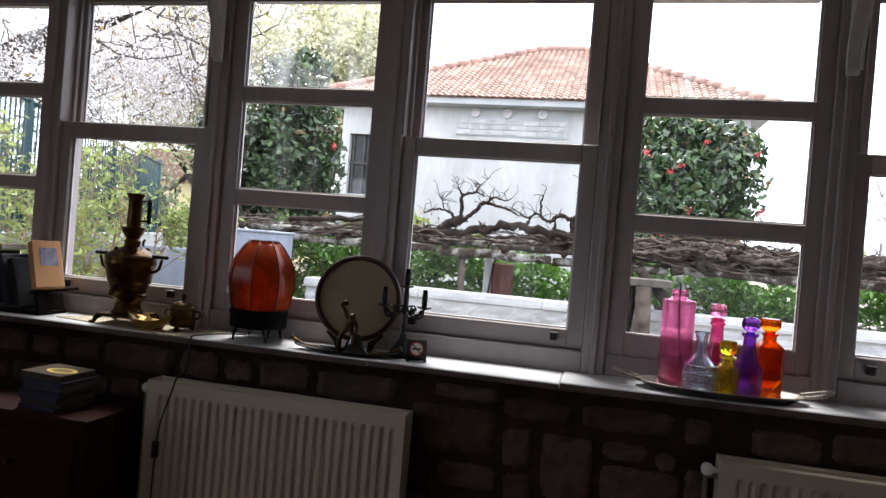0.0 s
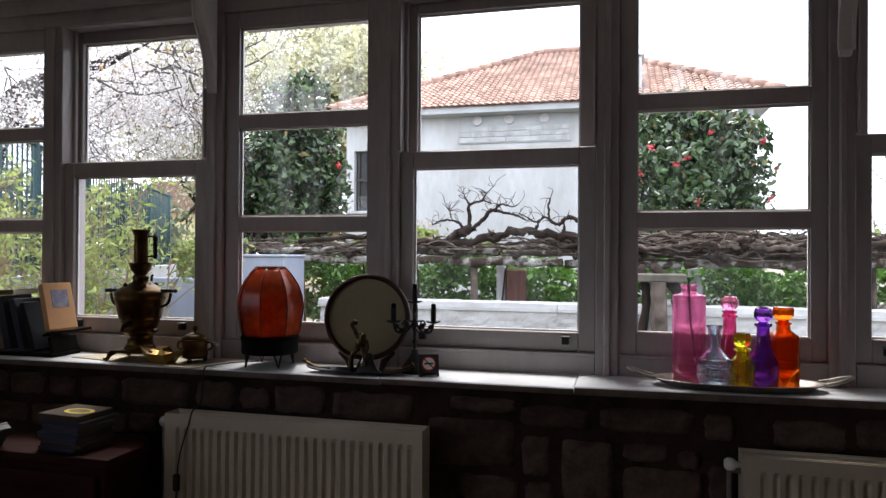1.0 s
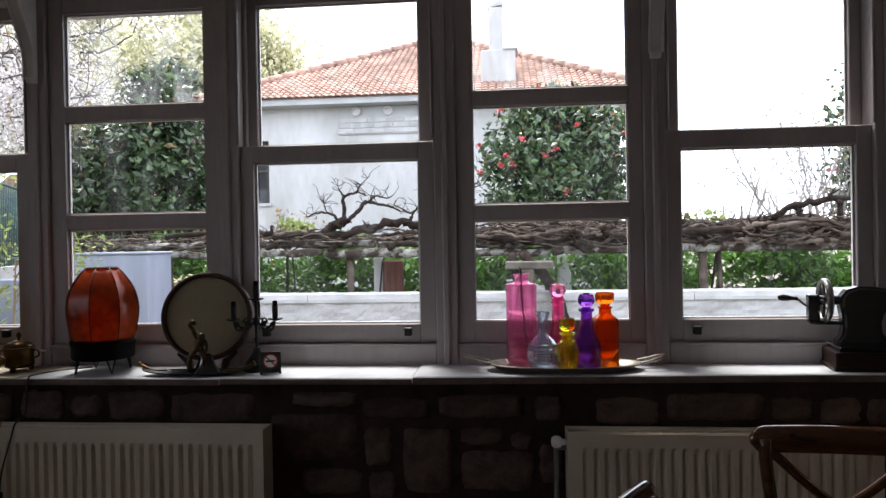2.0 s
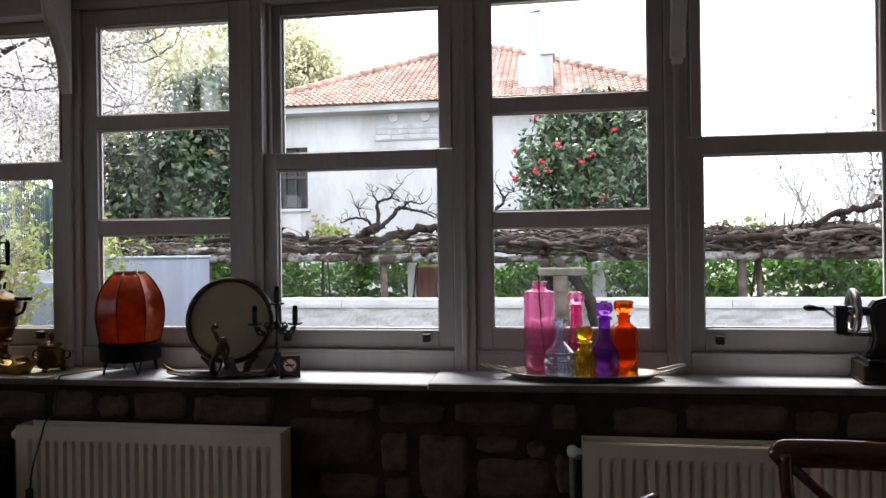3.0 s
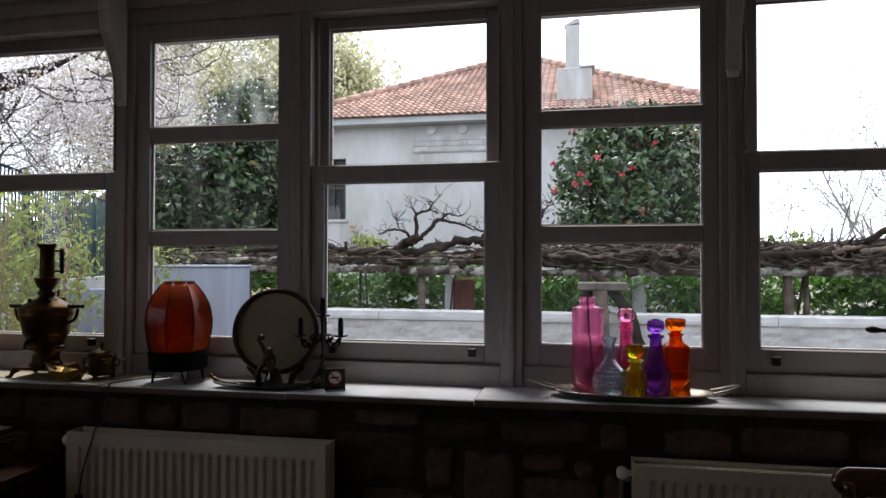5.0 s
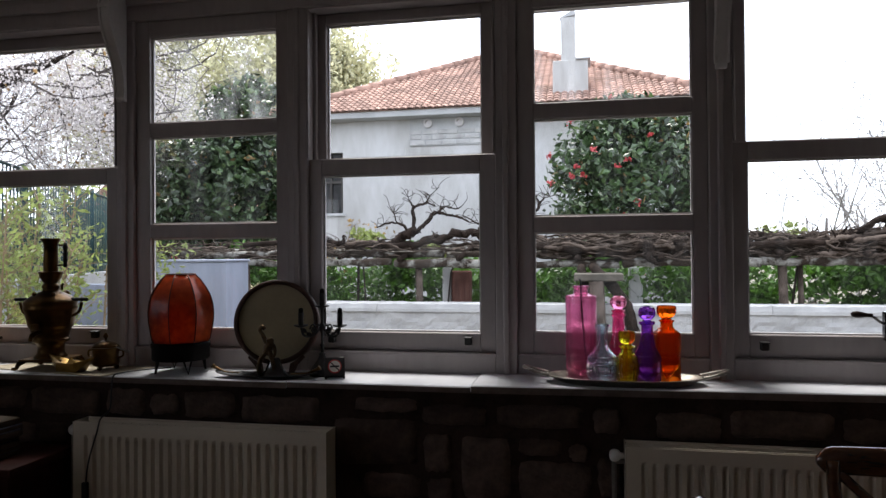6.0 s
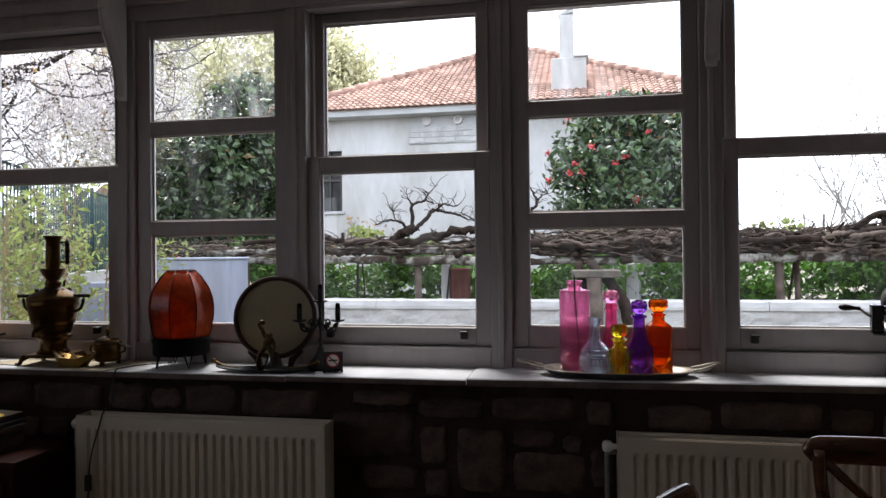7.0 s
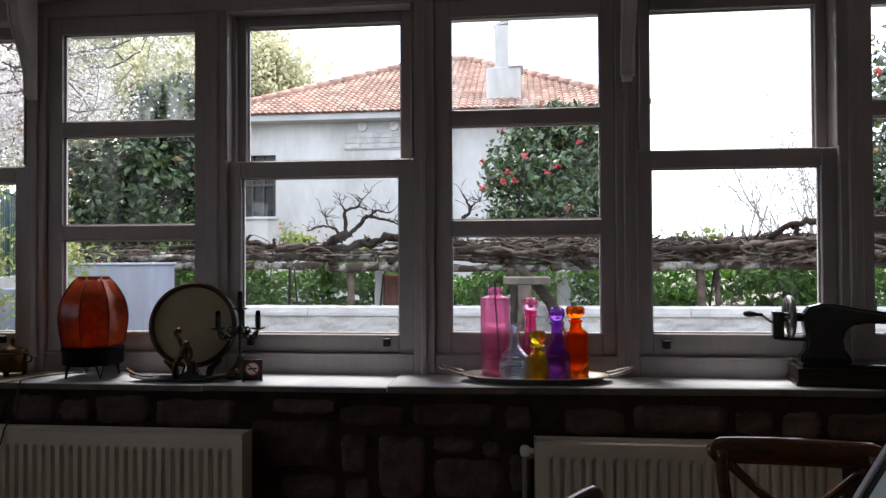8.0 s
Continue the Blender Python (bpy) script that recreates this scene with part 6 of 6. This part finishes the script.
raw("trunk", verts, faces, BARK, cherry, smooth=True)
verts, faces = [], []
for k in range(58):
    u = float(g.uniform(0, 1))
    b0 = Vector((-8.4, 5.0, 2.6)).lerp(Vector((-5.2, 5.5, 4.4)), u) + Vector((float(g.normal()) * 0.2, float(g.normal()) * 0.5, float(g.normal()) * 0.3))
    branches(g, b0, (float(g.uniform(-0.5, 1)), float(g.uniform(-0.3, 0.8)), float(g.uniform(-0.75, 0.7))), 1.0, 0.015, 4, verts, faces, tips, 0.34, (2, 3), 0.74, -0.02, 5)
raw("branches", verts, faces, CHERRY_TWIG, cherry, smooth=True)
tp = np.array([tuple(p) for p in tips])
tp = tp[g.random(len(tp)) < np.where(tp[:, 0] < -5.2, 1.0, 0.12)]
tp = tp[(tp[:, 0] < -5.3 - 0.7 * (tp[:, 1] - 5.2)) | (tp[:, 2] > 3.25)]
tp = tp[tp[:, 2] > 2.55]
pick = tp[g.integers(0, len(tp), 34000)]
leaves("blossoms", pick + g.normal(size=pick.shape) * 0.10, 0.032, PETAL_WHITE, cherry, g, "white cherry blossom", long=1.1)
pick = tp[g.integers(0, len(tp), 420)]
leaves("foliage", pick + g.normal(size=pick.shape) * 0.06, 0.045, LEAF_RUST, cherry, g, "few rusty young leaves")


def tree(label, base, height, radii, count, clumps, mat, seed, size):
    t = thing("tree", label, "tree")
    g = np.random.default_rng(seed)
    verts, faces, tips = [], [], []
    branches(g, base, (0, 0, 1), height * 0.45, height * 0.028, 4, verts, faces, tips, 0.12, (3, 4), 0.7, 0.08, 7)
    raw("trunk", verts, faces, TWIG, t, smooth=True)
    centre = (base[0], base[1], base[2] + height - radii[2])
    leaves("crown", crown_points(g, centre, radii, count, clumps, 0.16, 0.25), size, mat, t, g)
    return t


tree("tall spreading tree with pale yellow-green spring leaves", (-11.0, 23, G), 11.4, (4.6, 3.2, 4.2), 34000, 300, LEAF_OLIVE, 81, 0.14)
tree("tall tree with pale spring leaves beyond the garden", (-17.5, 24, G), 12.5, (5.0, 3.5, 4.5), 24000, 240, LEAF_OLIVE, 82, 0.13)

grove = thing("woods", "belt of grey-green shrubs and young trees beyond the railing", "woods", kind="stuff")
g = np.random.default_rng(91)
pts = np.column_stack([g.uniform(-26, -9.2, 26000), g.uniform(12.5, 16, 26000), g.uniform(-0.3, 4.0, 26000)])
pts[:, 2] *= 0.75 + 0.35 * np.sin(pts[:, 0] * 0.9) + 0.2 * np.sin(pts[:, 0] * 2.7 + 1)
pts = pts[pts[:, 2] < np.interp(pts[:, 0], (-20, -15, -13, -11.5), (4.2, 3.8, 2.9, 1.0))]
leaves("foliage", pts, 0.15, LEAF_GREY, grove, g)

# cream house far behind
far_house = thing("far_house", "small cream house with a red roof far behind the garden", "house")
part("wall", box(-25, -16.4, 29, 36, G, 3.4), CREAM_WALL, far_house)
part("roof", extrude_outline([(-25.6, 3.4), (-15.8, 3.4), (-18, 5.0), (-23.4, 5.0)], "y", 28.5, 36.5), TILE, far_house)
for x in (-23.2, -20.6, -18.0):
    w = part("window", box(x, x + 0.9, 28.95, 28.999, 1.2, 2.6), DARK_WINDOW, far_house)
    part("frame", box(x - 0.1, x + 1.0, 28.96, 28.998, 1.1, 1.195), CONCRETE, w)

# ---- neighbouring house ----
HX0, HX1, HY, EAVE = -6.45, 2.60, 13.0, 4.62
house = thing("neighbour_house", "old grey-white plastered house with a red tiled hip roof", "house")
wx0, wx1, wz0, wz1 = -6.25, -5.31, 2.36, 3.79
px0, px1, pz0, pz1 = -3.68, -1.15, 3.87, 4.50
wall_bm = bmesh.new()
for b in ((HX0, wx0, G, EAVE - 0.12), (wx0, wx1, G, wz0), (wx0, wx1, wz1, EAVE - 0.12), (wx1, HX1, G, EAVE - 0.12)):
    add_box(wall_bm, b[0], b[1], HY, HY + 0.4, b[2], b[3])
part("wall", wall_bm, RENDER_WALL, house, "stained grey-white plaster front")
part("wall", box(HX0, HX0 + 0.4, HY + 0.4, HY + 8.6, G, EAVE - 0.12), RENDER_WALL, house)
part("wall", box(HX1 - 0.4, HX1, HY + 0.4, HY + 8.6, G, EAVE - 0.12), RENDER_WALL, house)
part("wall", box(HX0, HX1, HY + 8.6, HY + 9.0, G, EAVE - 0.12), RENDER_WALL, house)
part("eave_slab", box(HX0 - 0.4, HX1 + 0.4, HY - 0.4, HY + 9.4, EAVE - 0.12, EAVE + 0.035, 0.01), CONCRETE, house, "projecting grey concrete eave")
win = part("window", box(wx0 + 0.001, wx1 - 0.001, HY + 0.16, HY + 0.20, wz0 + 0.001, wz1 - 0.001), DARK_WINDOW, house, "dark old window with weathered bars")
for k in range(4):
    x = wx0 + 0.05 + k * (wx1 - wx0 - 0.14) / 3
    part("mullion", box(x, x + 0.045, HY + 0.10, HY + 0.159, wz0 + 0.002, wz1 - 0.002), WEATHERED, win)
part("frame", box(wx0 + 0.002, wx1 - 0.002, HY + 0.095, HY + 0.15, (wz0 + wz1) / 2, (wz0 + wz1) / 2 + 0.06), WEATHERED, win)
part("sill", box(wx0 - 0.06, wx1 + 0.06, HY - 0.06, HY + 0.1, wz0 - 0.06, wz0 - 0.001), CONCRETE, win)
panel = part("block_panel", box(px0, px1, HY - 0.03, HY - 0.001, pz0, pz1 - 0.005), CONCRETE, house, "bare patch of cement blocks under the eave")
br = random.Random(17)
for row in range(3):
    z0 = pz0 + 0.015 + row * 0.122
    x = px0 + br.uniform(-0.1, 0.02)
    while x < px1 - 0.1:
        wide = br.uniform(0.22, 0.44)
        a, b = max(x, px0 + 0.01), min(x + wide, px1 - 0.01)
        if b - a > 0.05:
            part("block", box(a, b, HY - 0.040 - br.uniform(0, 0.008), HY - 0.0305, z0 + br.uniform(0, 0.012), z0 + 0.104 + br.uniform(-0.01, 0.006), 0.008), HOUSE_STONE, panel)
        x += wide + 0.02
for x in (px0 + 0.44, px0 + 1.17, px0 + 1.95):
    vent = lathe([(0.085, 0), (0.10, 0.0), (0.10, 0.08), (0.068, 0.08), (0.068, 0.02), (0.001, 0.02)], 20)
    bmesh.ops.transform(vent, matrix=pose(x, HY - 0.031, pz1 - 0.12, 90, 0, 0), verts=vent.verts)
    part("vent", vent, TRIM_PAINT, house, "round clay vent pipe")

# hip roof: four slopes, tiled in rows of half-round tiles
RX0, RX1, RY, RZ = -2.25, -1.15, 17.5, 7.12
ex0, ex1, ey0, ey1 = HX0 - 0.45, HX1 + 0.45, HY - 0.45, HY + 9.45
roof = raw("roof", [(ex0, ey0, EAVE + 0.02), (ex1, ey0, EAVE + 0.02), (ex1, ey1, EAVE + 0.02), (ex0, ey1, EAVE + 0.02), (RX0, RY, RZ), (RX1, RY, RZ)], [(0, 1, 5, 4), (1, 2, 5), (2, 3, 4, 5), (3, 0, 4), (3, 2, 1, 0)], TILE, house, "weathered red clay tile roof")


def tile_slope(a, b, c, d):
    """Half-round tiles, one island each, over the slope with eave a-b and top d-c."""
    a, b, c, d = (Vector(p) for p in (a, b, c, d))
    normal = (b - a).cross(d - a).normalized()
    wide = (b - a).length
    rise = ((d + c) / 2 - (a + b) / 2).length
    verts, faces = [], []
    across = (b - a).normalized()
    climb = normal.cross(across).normalized()
    tall = (d - a).dot(climb)
    lo, hi = (d - a).dot(across), (c - a).dot(across)
    for r in range(int(tall / 0.215) + 1):
        u0, u1 = r * 0.215, min(r * 0.215 + 0.24, tall)
        left, right = lo * min(u0 / tall, 1), wide + (hi - wide) * min(u0 / tall, 1)
        for k in range(int(wide / 0.155) + 1):
            s = k * 0.155
            if s < left - 0.05 or s > right - 0.10:
                continue
            base = len(verts)
            for u, lift in ((u0 - 0.02, 0.034), (u1, 0.010)):
                for j in range(5):
                    t = j / 4
                    verts.append(tuple(a + across * (s + 0.149 * t) + climb * u + normal * (lift + 0.034 * math.sin(math.pi * t))))
            for j in range(4):
                faces.append((base + j, base + j + 1, base + 6 + j, base + 5 + j))
            faces.append((base, base + 4, base + 3, base + 2, base + 1))
    return verts, faces


all_v, all_f = [], []
for corners in (((ex0, ey0, EAVE + 0.02), (ex1, ey0, EAVE + 0.02), (RX1, RY, RZ), (RX0, RY, RZ)), ((ex1, ey0, EAVE + 0.02), (ex1, ey1, EAVE + 0.02), (RX1, RY, RZ), (RX1, RY, RZ)), ((ex0, ey1, EAVE + 0.02), (ex0, ey0, EAVE + 0.02), (RX0, RY, RZ), (RX0, RY, RZ))):
    v, f = tile_slope(*corners)
    n = len(all_v)
    all_v += v
    all_f += [tuple(i + n for i in q) for q in f]
tiles = raw("tiles", all_v, all_f, TILE, roof)
tiles["kind"] = "stuff"
for p, q in (((ex0, ey0, EAVE + 0.06), (RX0, RY, RZ + 0.05)), ((ex1, ey0, EAVE + 0.06), (RX1, RY, RZ + 0.05)), ((RX0, RY, RZ + 0.05), (RX1, RY, RZ + 0.05))):
    p, q = Vector(p), Vector(q)
    n = max(int((q - p).length / 0.4), 1)
    for k in range(n):
        a, b = p.lerp(q, k / n), p.lerp(q, (k + 1.12) / n)
        tube("ridge_tile", [a, b], [0.12, 0.10], TILE, roof, n=8)
chimney = part("chimney", box(-0.42, 0.36, 13.2, 13.9, 4.60, 5.71, 0.01), RENDER_WALL, house, "white plastered chimney with a narrow flue")
part("flue", box(-0.235, 0.085, 13.4, 13.72, 5.71, 6.74, 0.01), RENDER_WALL, chimney)
part("ledge", box(0.085, 0.42, 13.15, 13.95, 5.711, 5.745, 0.004), CONCRETE, chimney)
part("cowl", extrude_outline([(-0.26, 6.75), (0.02, 6.90), (0.09, 6.86), (0.09, 6.80), (-0.22, 6.741)], "y", 13.42, 13.70), CONCRETE, chimney)

# ---- stones of the low wall, last ----
sr = random.Random(3)
shapes = {}


def stone_mesh(w, h, own=False):
    """A squared rough-faced block, nearly flush with the mortar, with a worn uneven outline."""
    key = (w, h, sr.random() if own else sr.randrange(4))
    if key not in shapes:
        nx, nz = 7, 5
        verts, faces = [], []
        for k in range(nz + 1):
            for j in range(nx + 1):
                u, v = j / nx, k / nz
                inner = 0 < j < nx and 0 < k < nz
                corner = 0.006 if j in (0, nx) and k in (0, nz) else 0.0
                wob = 0.0045 if not inner else 0.003
                x = (u - 0.5) * (w - 2 * corner) + sr.uniform(-wob, wob)
                z = (v - 0.5) * (h - 2 * corner) + sr.uniform(-wob, wob)
                verts.append((x, (-0.011 if inner else -0.003) + sr.uniform(-0.003, 0.003), z))
        for k in range(nz):
            for j in range(nx):
                a = k * (nx + 1) + j
                faces.append((a, a + 1, a + nx + 2, a + nx + 1))
        ring = list(range(nx)) + [k * (nx + 1) + nx for k in range(nz)] + [nz * (nx + 1) + j for j in range(nx, 0, -1)] + [k * (nx + 1) for k in range(nz, 0, -1)]
        back = len(verts)
        verts += [(verts[i][0] * 1.03, 0.006, verts[i][2] * 1.03) for i in ring]
        n = len(ring)
        faces += [(ring[(k + 1) % n], ring[k], back + k, back + (k + 1) % n) for k in range(n)]
        mesh = bpy.data.meshes.new("stone")
        mesh.from_pydata(verts, [], faces)
        mesh.polygons.foreach_set("use_smooth", [True] * len(mesh.polygons))
        mesh.materials.append(STONE)
        shapes[key] = mesh
    return shapes[key]


def lay(x0, x1, z0, z1, own=False):
    stone = new("stone", stone_mesh(round(x1 - x0, 3), round(z1 - z0, 3), own))
    stone.parent = wall_north
    stone.location = ((x0 + x1) / 2, WALL_Y, (z0 + z1) / 2)
    stone.rotation_euler = (0, sr.uniform(-0.02, 0.02), 0)


# between the radiators the blocks lie as they are in the place
for block in ((-0.700, -0.400, 0.629, 0.785), (-0.371, -0.276, 0.614, 0.741), (-0.239, -0.071, 0.526, 0.738), (-0.041, 0.099, 0.686, 0.742), (0.126, 0.190, 0.675, 0.728), (-0.041, 0.196, 0.534, 0.664), (-0.377, -0.155, 0.778, 0.845), (-0.115, 0.170, 0.778, 0.853), (-0.591, -0.386, 0.516, 0.598), (-0.620, -0.400, 0.815, 0.862), (0.205, 0.295, 0.772, 0.850), (0.220, 0.295, 0.560, 0.690), (-0.360, -0.265, 0.500, 0.588)):
    lay(*block, own=True)
z = 0.030
for h in (0.13, 0.15, 0.11, 0.12, 0.09, 0.104):
    x = X0 + 0.02 + sr.uniform(0, 0.1)
    while x < X1 - 0.14:
        w = sr.choice((0.12, 0.16, 0.20, 0.25, 0.30))
        if z + h < 0.49 or x + w < -0.72 or x > 0.31:
            if h > 0.105 and sr.random() < 0.25:
                lay(x, x + w, z, z + round(h * 0.42, 3))
                lay(x, x + w, z + round(h * 0.58, 3), z + h)
            else:
                lay(x, x + w, z + sr.choice((0.0, 0.006, 0.014)), z + h - sr.choice((0.0, 0.008, 0.018)))
        x += w + sr.choice((0.024, 0.030, 0.036))
    z += h + 0.026
